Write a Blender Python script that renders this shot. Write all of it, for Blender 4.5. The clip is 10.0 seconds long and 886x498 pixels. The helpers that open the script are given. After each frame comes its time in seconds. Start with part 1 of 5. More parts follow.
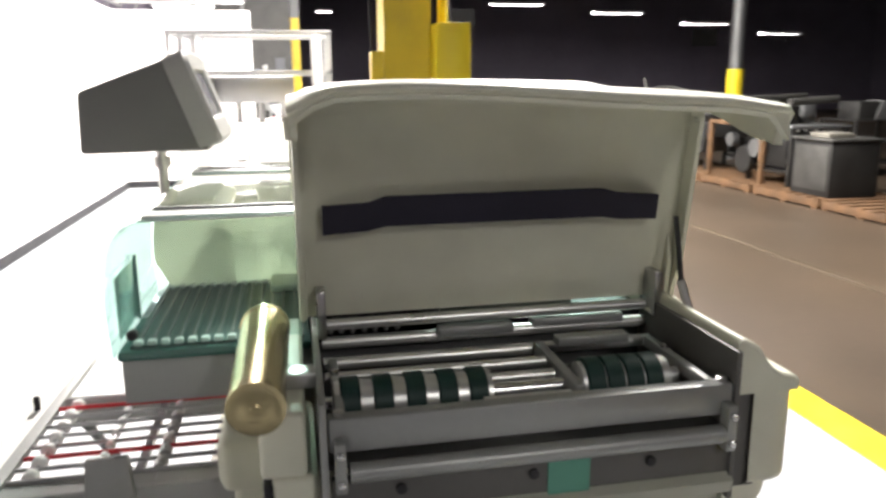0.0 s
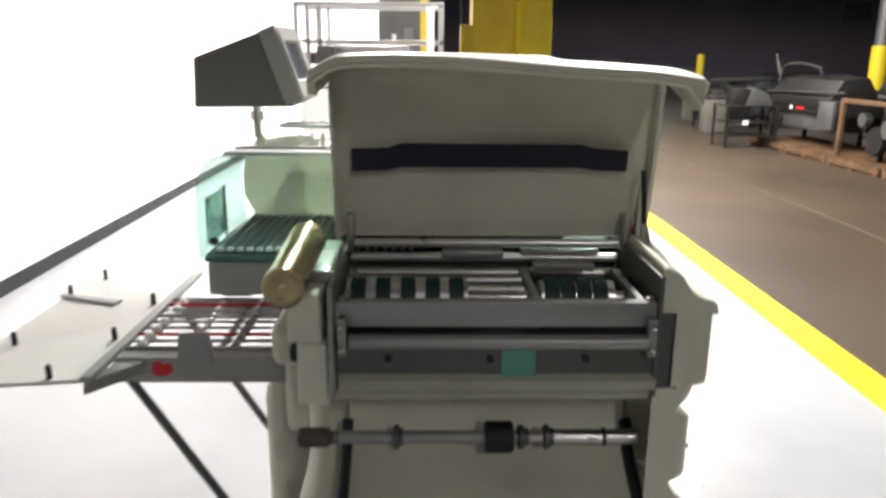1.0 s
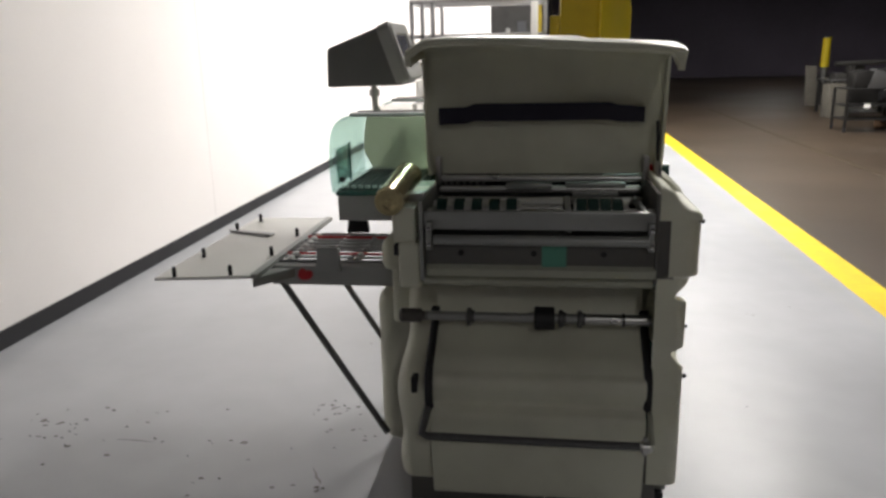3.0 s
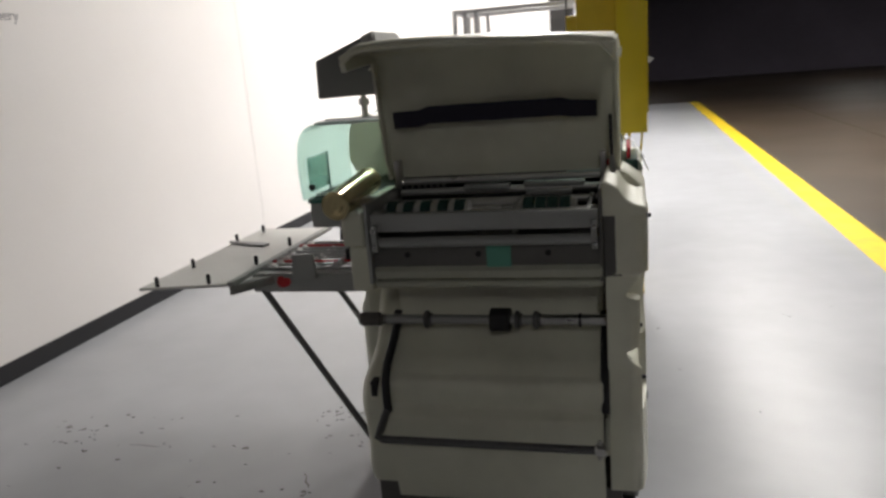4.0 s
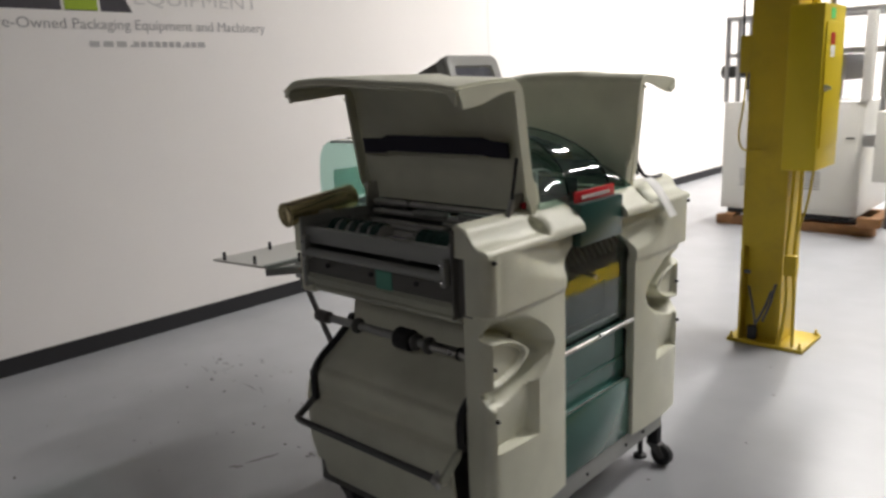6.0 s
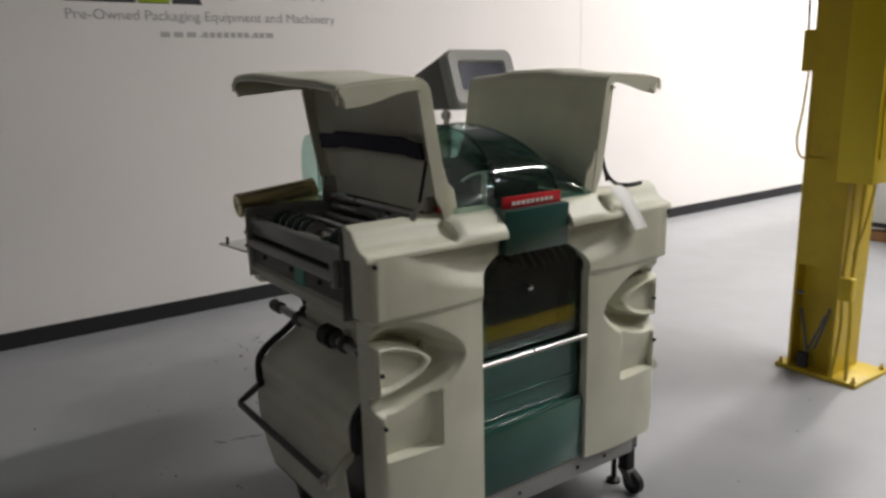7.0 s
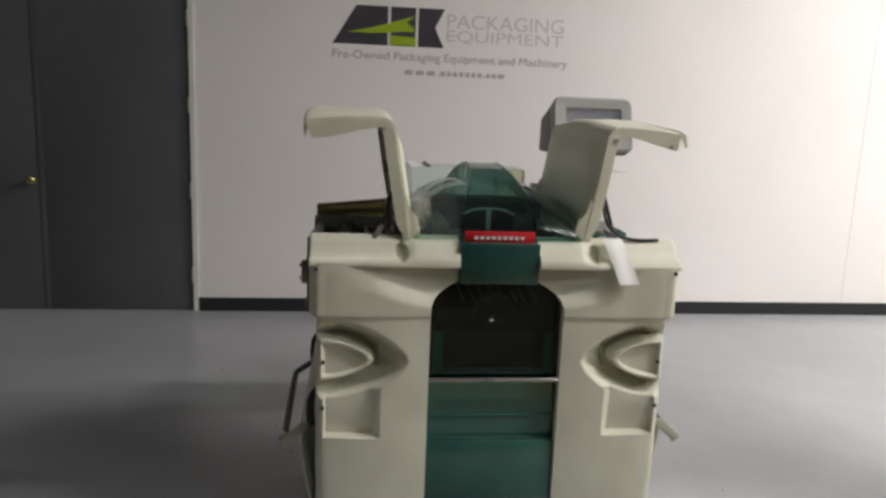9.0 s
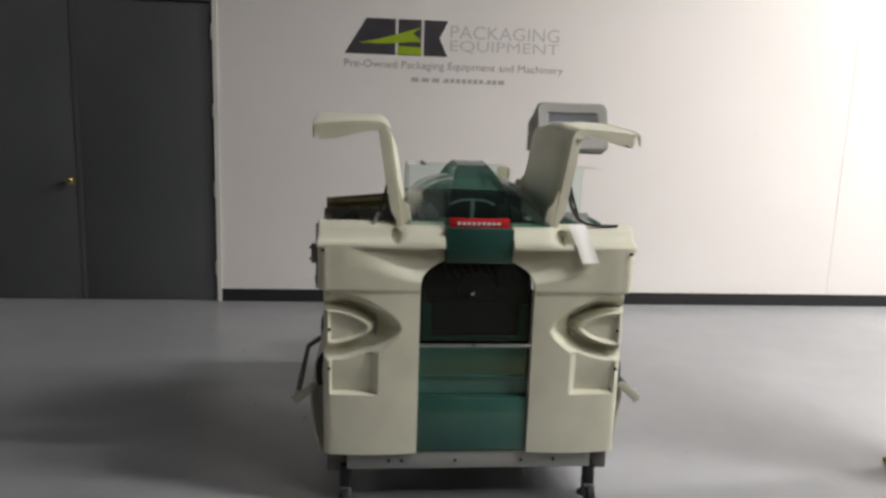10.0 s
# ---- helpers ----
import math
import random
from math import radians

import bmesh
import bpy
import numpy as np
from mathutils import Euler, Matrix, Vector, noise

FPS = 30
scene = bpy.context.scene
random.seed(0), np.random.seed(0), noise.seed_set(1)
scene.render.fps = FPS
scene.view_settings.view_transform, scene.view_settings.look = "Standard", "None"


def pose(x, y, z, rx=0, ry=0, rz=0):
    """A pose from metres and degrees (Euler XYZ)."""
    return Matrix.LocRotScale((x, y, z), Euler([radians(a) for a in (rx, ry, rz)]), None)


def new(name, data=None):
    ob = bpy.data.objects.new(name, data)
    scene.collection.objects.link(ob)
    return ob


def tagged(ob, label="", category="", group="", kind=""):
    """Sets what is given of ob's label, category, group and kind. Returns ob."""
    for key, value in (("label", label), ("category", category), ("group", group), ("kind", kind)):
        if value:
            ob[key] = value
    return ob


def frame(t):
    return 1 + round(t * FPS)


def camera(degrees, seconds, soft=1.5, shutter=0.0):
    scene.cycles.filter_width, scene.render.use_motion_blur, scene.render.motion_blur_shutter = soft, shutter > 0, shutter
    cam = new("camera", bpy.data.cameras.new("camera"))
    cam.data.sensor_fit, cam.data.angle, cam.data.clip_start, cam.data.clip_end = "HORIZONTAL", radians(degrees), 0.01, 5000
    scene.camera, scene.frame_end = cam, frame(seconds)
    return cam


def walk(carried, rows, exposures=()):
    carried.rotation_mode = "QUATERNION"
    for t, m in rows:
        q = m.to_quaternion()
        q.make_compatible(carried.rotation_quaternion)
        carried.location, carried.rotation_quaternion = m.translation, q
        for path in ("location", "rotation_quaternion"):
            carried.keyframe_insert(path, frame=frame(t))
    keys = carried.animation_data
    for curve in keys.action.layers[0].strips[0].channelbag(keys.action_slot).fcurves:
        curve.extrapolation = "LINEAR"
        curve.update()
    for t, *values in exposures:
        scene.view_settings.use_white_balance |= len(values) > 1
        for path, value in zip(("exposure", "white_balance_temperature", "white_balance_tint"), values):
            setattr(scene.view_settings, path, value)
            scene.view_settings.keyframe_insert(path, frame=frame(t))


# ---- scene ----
cam = camera(61.3, 10.0, soft=2.8, shutter=0.5)
# seconds, eye in metres, tilt, lean and heading in degrees
ROWS = [
    (0, -0.317, -1.573, 1.515, 77.51, 0.47, -11.26),
    (0.5, -0.175, -1.723, 1.514, 76.90, -1.02, -4.30),
    (1, -0.118, -1.953, 1.518, 75.38, -0.55, -1.28),
    (1.5, -0.143, -2.208, 1.500, 73.56, 0.71, 0.82),
    (2, -0.108, -2.407, 1.498, 74.11, 0.13, 2.33),
    (2.5, -0.032, -2.543, 1.496, 73.46, 0.20, 3.22),
    (3, 0.034, -2.579, 1.487, 75.08, 1.26, 7.52),
    (3.2, 0.064, -2.583, 1.497, 74.81, 1.95, 7.98),
    (4.3, 0.607, -2.495, 1.430, 76.72, 3.83, 18.82),
    (4.5, 0.740, -2.503, 1.457, 75.93, 2.61, 23.60),
    (5, 1.050, -2.399, 1.457, 76.33, 2.52, 30.80),
    (5.5, 1.339, -2.228, 1.487, 76.20, 3.01, 36.32),
    (5.7, 1.457, -2.159, 1.492, 77.18, 2.88, 38.50),
    (6.8, 1.957, -1.599, 1.502, 76.01, 1.04, 51.89),
    (7, 2.029, -1.484, 1.500, 76.87, 1.34, 54.23),
    (7.5, 2.221, -1.173, 1.510, 75.88, 1.17, 63.22),
    (8, 2.307, -0.875, 1.503, 77.15, -0.50, 70.32),
    (8.5, 2.451, -0.608, 1.516, 78.84, -2.56, 78.63),
    (9, 2.701, -0.465, 1.524, 79.45, -2.23, 83.36),
    (9.5, 2.962, -0.440, 1.527, 78.86, -1.84, 84.61),
    (10, 3.129, -0.399, 1.533, 79.67, -1.86, 84.78),
]
EXPOSURES = [(0.0, 2.55), (0.5, 2.48), (1.0, 2.02), (1.5, 1.66), (2.0, 1.42), (2.5, 1.19), (3.0, 0.94), (4.5, 0.82), (5.5, 0.92), (7.0, 0.58), (8.0, 0.63), (9.0, 0.80), (10.0, 0.87)]
walk(cam, [(t, pose(x, y, z, rx, ry, rz)) for t, x, y, z, rx, ry, rz in ROWS], EXPOSURES)

# ---- light ----
world = bpy.data.worlds.new("world")
scene.world = world
world.use_nodes = True
world.node_tree.nodes["Background"].inputs[0].default_value = (0.35, 0.4, 0.55, 1)
world.node_tree.nodes["Background"].inputs[1].default_value = 0.02

# ceiling fixtures: x, y, height, length, watts, turned (degrees)
# Fixture at (4.4, 3.2) is unseen, added to brighten the operator's side.
AISLE_LIGHTS = [(1.9, 3.7, 5.1, 2.4, 122, 90), (4.4, 3.2, 5.1, 2.4, 33, 90), (3.2, 7.9, 5.0, 2.4, 105, 90), (2.8, 10.4, 5.0, 2.4, 105, 90), (2.4, 13.0, 5.0, 2.4, 60, 90),
                # Fixture at (1.8, -7.4) is unseen, added as fill for the infeed end.
                (-0.6, 6.2, 4.8, 2.4, 185, 90), (-0.6, 9.4, 4.8, 2.4, 100, 90), (1.8, -7.4, 4.6, 2.4, 20, 90)]
HALL_LIGHTS = [(7.97, 26.0, 4.18, 2.0, 9, 0), (11.9, 26.0, 3.92, 2.0, 9, 0), (15.55, 26.0, 3.55, 1.9, 9, 0), (18.8, 26.0, 3.2, 1.7, 9, 0),
               (0.96, 26.0, 3.87, 0.55, 6, 0), (-2.4, 15.2, 2.98, 1.2, 6, 0)]


# ---- materials ----
def mat(name, base, rough=0.5, metal=0.0, var=0.12, scale=3.0, fine=60.0, bump=0.08, coat=0.0, trans=0.0, ior=1.45,
        stain=None, stain_amount=0.0, stain_scale=1.2, glow=0.0, roughvar=0.12, detail=5):
    m = bpy.data.materials.new(name)
    m.use_nodes = True
    n, l = m.node_tree.nodes, m.node_tree.links
    b = n["Principled BSDF"]
    tc = n.new("ShaderNodeTexCoord")
    big, small = n.new("ShaderNodeTexNoise"), n.new("ShaderNodeTexNoise")
    big.inputs["Scale"].default_value, big.inputs["Detail"].default_value = scale, detail
    small.inputs["Scale"].default_value, small.inputs["Detail"].default_value = fine, min(3, detail)
    l.new(tc.outputs["Object"], big.inputs["Vector"])
    l.new(tc.outputs["Object"], small.inputs["Vector"])
    ramp = n.new("ShaderNodeMapRange")
    ramp.interpolation_type = "SMOOTHSTEP"
    ramp.inputs["From Min"].default_value, ramp.inputs["From Max"].default_value = 0.15, 0.85
    ramp.inputs["To Min"].default_value, ramp.inputs["To Max"].default_value = 1 - var, 1 + var * 0.6
    add = n.new("ShaderNodeMath")
    add.operation = "MULTIPLY_ADD"
    add.inputs[1].default_value = 0.35
    l.new(small.outputs["Fac"], add.inputs[0])
    l.new(big.outputs["Fac"], add.inputs[2])
    sub = n.new("ShaderNodeMath")
    sub.operation = "SUBTRACT"
    sub.inputs[1].default_value = 0.175
    l.new(add.outputs[0], sub.inputs[0])
    l.new(sub.outputs[0], ramp.inputs["Value"])
    col = n.new("ShaderNodeVectorMath")
    col.operation = "SCALE"
    col.inputs[0].default_value = base
    l.new(ramp.outputs["Result"], col.inputs["Scale"])
    out = col.outputs[0]
    if stain:
        st = n.new("ShaderNodeTexNoise")
        st.inputs["Scale"].default_value, st.inputs["Detail"].default_value, st.inputs["Roughness"].default_value = stain_scale, 5, 0.5
        l.new(tc.outputs["Object"], st.inputs["Vector"])
        mr = n.new("ShaderNodeMapRange")
        mr.interpolation_type = "SMOOTHSTEP"
        mr.inputs["From Min"].default_value, mr.inputs["From Max"].default_value = 0.32, 0.85
        mr.inputs["To Max"].default_value = stain_amount
        l.new(st.outputs["Fac"], mr.inputs["Value"])
        mx = n.new("ShaderNodeMix")
        mx.data_type = "RGBA"
        l.new(mr.outputs["Result"], mx.inputs["Factor"])
        l.new(out, mx.inputs["A"])
        mx.inputs["B"].default_value = (*stain, 1)
        out = mx.outputs["Result"]
    l.new(out, b.inputs["Base Color"])
    rr = n.new("ShaderNodeMapRange")
    rr.interpolation_type = "SMOOTHSTEP"
    rr.inputs["From Min"].default_value, rr.inputs["From Max"].default_value = 0.2, 0.8
    rr.inputs["To Min"].default_value, rr.inputs["To Max"].default_value = max(0.02, rough * (1 - roughvar)), min(1, rough * (1 + roughvar))
    l.new(big.outputs["Fac"], rr.inputs["Value"])
    l.new(rr.outputs["Result"], b.inputs["Roughness"])
    b.inputs["Metallic"].default_value = metal
    b.inputs["Coat Weight"].default_value = coat
    b.inputs["Transmission Weight"].default_value = trans
    b.inputs["IOR"].default_value = ior
    if bump:
        bp = n.new("ShaderNodeBump")
        bp.inputs["Strength"].default_value, bp.inputs["Distance"].default_value = bump, 0.004
        l.new(small.outputs["Fac"], bp.inputs["Height"])
        l.new(bp.outputs["Normal"], b.inputs["Normal"])
    if glow:
        b.inputs["Emission Color"].default_value = (*base, 1)
        b.inputs["Emission Strength"].default_value = glow
    return m


def see_through(name, tint, rough=0.03, clear=0.75):
    """Thin tinted plastic sheet: part clear, part glossy and tinted."""
    m = bpy.data.materials.new(name)
    m.use_nodes = True
    n, l = m.node_tree.nodes, m.node_tree.links
    out = n["Material Output"]
    n.remove(n["Principled BSDF"])
    tr, di, gl = n.new("ShaderNodeBsdfTransparent"), n.new("ShaderNodeBsdfPrincipled"), n.new("ShaderNodeBsdfGlossy")
    tr.inputs[0].default_value = (*tint, 1)
    di.inputs["Base Color"].default_value = (tint[0] * 0.45, tint[1] * 0.45, tint[2] * 0.45, 1)
    di.inputs["Roughness"].default_value = 0.15
    gl.inputs["Roughness"].default_value = rough
    noise_tex, mr = n.new("ShaderNodeTexNoise"), n.new("ShaderNodeMapRange")
    noise_tex.inputs["Scale"].default_value = 6
    mr.inputs["To Min"].default_value, mr.inputs["To Max"].default_value = (1 - clear) * 0.7, (1 - clear) * 1.3
    l.new(noise_tex.outputs["Fac"], mr.inputs["Value"])
    m1, m2, fr = n.new("ShaderNodeMixShader"), n.new("ShaderNodeMixShader"), n.new("ShaderNodeMath")
    lw, pw = n.new("ShaderNodeLayerWeight"), n.new("ShaderNodeMath")
    lw.inputs["Blend"].default_value = 0.5
    pw.operation, fr.operation = "POWER", "MULTIPLY_ADD"
    pw.inputs[1].default_value = 4.0
    fr.inputs[1].default_value, fr.inputs[2].default_value = 0.9, 0.045
    l.new(lw.outputs["Facing"], pw.inputs[0])
    l.new(pw.outputs[0], fr.inputs[0])
    l.new(mr.outputs["Result"], m1.inputs[0])
    l.new(tr.outputs[0], m1.inputs[1])
    l.new(di.outputs[0], m1.inputs[2])
    l.new(fr.outputs[0], m2.inputs[0])
    l.new(m1.outputs[0], m2.inputs[1])
    l.new(gl.outputs[0], m2.inputs[2])
    l.new(m2.outputs[0], out.inputs["Surface"])
    return m


def frosted(name, tint):
    """Milky plastic that lets light through."""
    m = bpy.data.materials.new(name)
    m.use_nodes = True
    n, l = m.node_tree.nodes, m.node_tree.links
    a, b, mx = n["Principled BSDF"], n.new("ShaderNodeBsdfTranslucent"), n.new("ShaderNodeMixShader")
    tex, ramp = n.new("ShaderNodeTexNoise"), n.new("ShaderNodeMapRange")
    tex.inputs["Scale"].default_value, tex.inputs["Detail"].default_value = 9, 5
    ramp.inputs["To Min"].default_value, ramp.inputs["To Max"].default_value = 0.55, 0.85
    l.new(tex.outputs["Fac"], ramp.inputs["Value"])
    l.new(ramp.outputs["Result"], mx.inputs[0])
    a.inputs["Base Color"].default_value, a.inputs["Roughness"].default_value = (*tint, 1), 0.35
    b.inputs["Color"].default_value = (*tint, 1)
    l.new(a.outputs[0], mx.inputs[1])
    l.new(b.outputs[0], mx.inputs[2])
    l.new(mx.outputs[0], n["Material Output"].inputs["Surface"])
    return m


FROST = frosted("frosted_pale_plastic", (0.80, 0.79, 0.68))
CREAM = mat("cream_plastic", (0.72, 0.72, 0.59), 0.40, var=0.05, scale=4, fine=350, bump=0.10, stain=(0.33, 0.31, 0.24), stain_amount=0.3, stain_scale=5)
CREAM_GREY = mat("darker_cream_plastic", (0.46, 0.47, 0.38), 0.5, var=0.06, fine=300, bump=0.12, stain=(0.25, 0.24, 0.2), stain_amount=0.4, stain_scale=4)
STEEL = mat("brushed_steel", (0.55, 0.55, 0.53), 0.3, 1.0, var=0.15, scale=9, fine=200, bump=0.04)
CHROME = mat("bright_steel", (0.68, 0.68, 0.68), 0.22, 1.0, var=0.08, bump=0.0)
GREY_PAINT = mat("grey_painted_metal", (0.35, 0.355, 0.34), 0.42, 0.3, var=0.08, fine=120)
DARK_STEEL = mat("dull_dark_metal", (0.14, 0.14, 0.14), 0.5, 0.6, var=0.2, fine=90)
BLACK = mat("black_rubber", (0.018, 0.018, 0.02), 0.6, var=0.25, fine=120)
BLACK_FOAM = mat("black_foam_strip", (0.022, 0.02, 0.035), 0.8, var=0.25, fine=180, bump=0.3)
BELT_GREEN = mat("green_belt", (0.008, 0.042, 0.034), 0.55, var=0.2, fine=150)
TEAL_SOLID = mat("teal_plastic", (0.038, 0.122, 0.101), 0.2, var=0.12, scale=5, fine=100, bump=0.02, coat=0.3)
TEAL_SHEET = see_through("teal_clear_plastic", (0.33, 0.49, 0.45), clear=0.94)
TEAL_PALE = see_through("pale_teal_clear_plastic", (0.74, 0.86, 0.82), clear=0.86)
COVER_TEAL = see_through("cover_teal_clear_plastic", (0.83, 0.945, 0.915), clear=0.955)
SMOKE = see_through("smoked_clear_plastic", (0.66, 0.76, 0.73), clear=0.97)
DEEP_TEAL = see_through("dark_teal_clear_plastic", (0.60, 0.77, 0.72), clear=0.93)
WHITE_GLARE = mat("white_edge_glare", (0.82, 0.84, 0.82), 0.2, var=0.03, bump=0.0)
BRASS = mat("brass_coloured_metal", (0.56, 0.47, 0.26), 0.23, 0.85, var=0.1, fine=160)
TEAL_DARK = mat("dark_teal_gloss_plastic", (0.020, 0.068, 0.058), 0.3, var=0.1, scale=5, bump=0.0, coat=0.1)
RED = mat("red_label", (0.55, 0.02, 0.03), 0.35, var=0.08)
WHITE_INK = mat("white_lettering", (0.8, 0.78, 0.76), 0.5, var=0.03)
STICKER = mat("green_sticker", (0.12, 0.35, 0.26), 0.5, var=0.08)
GREEN_TAG = mat("bright_green_sticker", (0.15, 0.75, 0.2), 0.5, var=0.05)
PAPER = mat("white_paper", (0.88, 0.88, 0.86), 0.6, var=0.05)
WALL_WHITE = mat("white_wall_paint", (0.80, 0.77, 0.75), 0.55, var=0.04, scale=0.8, fine=90, bump=0.06)
BASE_BLACK = mat("black_rubber_base", (0.016, 0.016, 0.019), 0.7, var=0.2)
DOOR_GREY = mat("dark_grey_door_paint", (0.085, 0.09, 0.095), 0.5, var=0.12, scale=1.5, fine=60)
FLOOR_GREY = mat("grey_epoxy_floor", (0.342, 0.350, 0.365), 0.34, var=0.18, scale=0.55, fine=4.1, bump=0.0, roughvar=0.07, detail=2)
LINE_YELLOW = mat("yellow_floor_paint", (0.78, 0.55, 0.02), 0.35, var=0.12, scale=2.5, fine=30, stain=(0.4, 0.27, 0.06), stain_amount=0.35, stain_scale=7)
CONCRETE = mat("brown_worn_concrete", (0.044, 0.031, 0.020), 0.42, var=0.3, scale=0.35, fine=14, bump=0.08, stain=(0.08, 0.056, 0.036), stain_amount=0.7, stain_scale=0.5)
COLUMN_YELLOW = mat("yellow_column_paint", (0.58, 0.42, 0.02), 0.45, var=0.1, scale=4, fine=70, stain=(0.2, 0.14, 0.03), stain_amount=0.35, stain_scale=6)
BOX_YELLOW = mat("yellow_cabinet_paint", (0.68, 0.52, 0.02), 0.4, var=0.07, scale=4, fine=90)
# Lens haze over the dark walls and roof is put into these lifted colours.
DARK_WALL = mat("dark_hall_wall", (0.125, 0.108, 0.14), 0.8, var=0.2, scale=0.5, fine=5)
CEILING_DARK = mat("dark_ceiling", (0.09, 0.085, 0.105), 0.8, var=0.2, scale=0.5, fine=5)
CABINET_WHITE = mat("white_cabinet_paint", (0.70, 0.69, 0.65), 0.45, var=0.06, fine=80)
ALU = mat("dull_aluminium", (0.42, 0.42, 0.42), 0.4, 0.8, var=0.12)
WOOD = mat("pallet_wood", (0.27, 0.135, 0.055), 0.7, var=0.3, scale=8, fine=60, bump=0.3)
# Darkened copies for hall objects: the hall's dimness is put into these colours.
HALL_WOOD = mat("dim_pallet_wood", (0.105, 0.054, 0.023), 0.8, var=0.4, scale=5, fine=40, bump=0.3)
DIM_METAL = mat("dim_old_machine_metal", (0.021, 0.020, 0.019), 0.55, 0.3, var=0.4, scale=3, fine=25)
DIM_STEEL = mat("dim_old_steel", (0.075, 0.073, 0.068), 0.5, 0.5, var=0.4, scale=4, fine=40)
DIM_CARD = mat("dim_grey_cardboard", (0.13, 0.12, 0.10), 0.8, var=0.25, scale=4, fine=40)
BEAM_SILVER = mat("silver_grey_beam_metal", (0.36, 0.37, 0.355), 0.36, 0.35, var=0.08, scale=6, fine=150, bump=0.03)
DRUM_STEEL = mat("satin_pulley_steel", (0.72, 0.72, 0.70), 0.30, 0.7, var=0.1, scale=9, fine=150, bump=0.03)
APRON_GREY = mat("dull_apron_metal", (0.13, 0.127, 0.118), 0.5, 0.2, var=0.12, scale=5, fine=90)
KNOB_BROWN = mat("dark_brown_plastic", (0.085, 0.078, 0.07), 0.45, var=0.1, fine=120)
MACHINE_GREY = mat("worn_grey_machine_metal", (0.06, 0.058, 0.055), 0.5, 0.3, var=0.3, scale=3, fine=30)
# Base colour lifted to lavender, standing in for the screen's bright reflection.
SCREEN = mat("lavender_screen_glass", (0.21, 0.215, 0.265), 0.22, var=0.1, bump=0.0, coat=0.5)
BOARD_BLUE = mat("dark_blue_board", (0.05, 0.06, 0.10), 0.4, var=0.1)
MON_GREY = mat("grey_monitor_housing", (0.15, 0.15, 0.145), 0.45, var=0.06, fine=200)
BEZEL = mat("light_grey_bezel", (0.35, 0.35, 0.335), 0.5, 0.0, var=0.06, fine=200)
LETTER_GREY = mat("grey_wall_lettering", (0.34, 0.33, 0.34), 0.5, var=0.05)
LETTER_MID = mat("mid_grey_wall_lettering", (0.42, 0.41, 0.41), 0.5, var=0.05)
SEAM_GREY = mat("joint_shadow_grey", (0.62, 0.60, 0.58), 0.6, var=0.03)
FADED_YELLOW = mat("faded_yellow_floor_paint", (0.062, 0.044, 0.024), 0.5, var=0.4, scale=3, fine=25, stain=(0.050, 0.036, 0.023), stain_amount=1.0, stain_scale=1.5)
LETTER_PALE = mat("pale_grey_wall_lettering", (0.56, 0.54, 0.54), 0.5, var=0.05)
LOGO_DARK = mat("charcoal_wall_lettering", (0.055, 0.05, 0.06), 0.4, var=0.3, scale=5)
LOGO_GREEN = mat("lime_wall_lettering", (0.30, 0.42, 0.02), 0.4, var=0.2, scale=4)
GLOW = mat("lit_tube", (1.0, 0.98, 0.95), 0.5, var=0.0, bump=0.0, glow=14)
FIXTURE_WHITE = mat("white_fixture_metal", (0.6, 0.6, 0.6), 0.5, var=0.05)
ORANGE = mat("orange_plastic", (0.75, 0.10, 0.02), 0.5, var=0.1)
DIRT = mat("dark_floor_debris", (0.19, 0.18, 0.17), 0.9, var=0.4, fine=200)

# ---- building helpers ----
BASE = {}


def finish(name, bm, material, smooth=35):
    me = bpy.data.meshes.new(name)
    bmesh.ops.recalc_face_normals(bm, faces=bm.faces)
    bm.to_mesh(me)
    bm.free()
    me.materials.append(material)
    for p in me.polygons:
        p.use_smooth = True
    me.set_sharp_from_angle(angle=radians(smooth))
    return me


def thing(name, at, label, category, group="", kind=""):
    ob = new(name)
    ob.location = at
    ob.empty_display_size = 0.1
    BASE[ob.name] = Vector(at)
    return tagged(ob, label, category, group, kind)


def part(name, bm, material, parent, label="", smooth=35):
    base = BASE[parent.name]
    bmesh.ops.translate(bm, verts=bm.verts, vec=-base)
    ob = new(name, finish(name, bm, material, smooth))
    ob.parent = parent
    BASE[ob.name] = base
    return tagged(ob, label)


def solid(name, bm, material, label, category, group="", kind="", smooth=35):
    """A thing that is one mesh, with its origin at the middle of its underside."""
    xs = [v.co for v in bm.verts]
    lo = Vector([min(c[i] for c in xs) for i in range(3)])
    hi = Vector([max(c[i] for c in xs) for i in range(3)])
    at = Vector(((lo.x + hi.x) / 2, (lo.y + hi.y) / 2, lo.z))
    bmesh.ops.translate(bm, verts=bm.verts, vec=-at)
    ob = new(name, finish(name, bm, material, smooth))
    ob.location = at
    BASE[ob.name] = at
    return tagged(ob, label, category, group, kind)


def B(x0, x1, y0, y1, z0, z1, bev=0.0, bm=None, seg=2):
    bm = bm or bmesh.new()
    vs = [bm.verts.new((x, y, z)) for x in (x0, x1) for y in (y0, y1) for z in (z0, z1)]
    fs = [bm.faces.new([vs[i] for i in f]) for f in ((0, 1, 3, 2), (4, 6, 7, 5), (0, 4, 5, 1), (2, 3, 7, 6), (0, 2, 6, 4), (1, 5, 7, 3))]
    if bev:
        es = list({e for f in fs for e in f.edges})
        bmesh.ops.bevel(bm, geom=es, offset=bev, segments=seg, affect="EDGES", profile=0.5)
    return bm


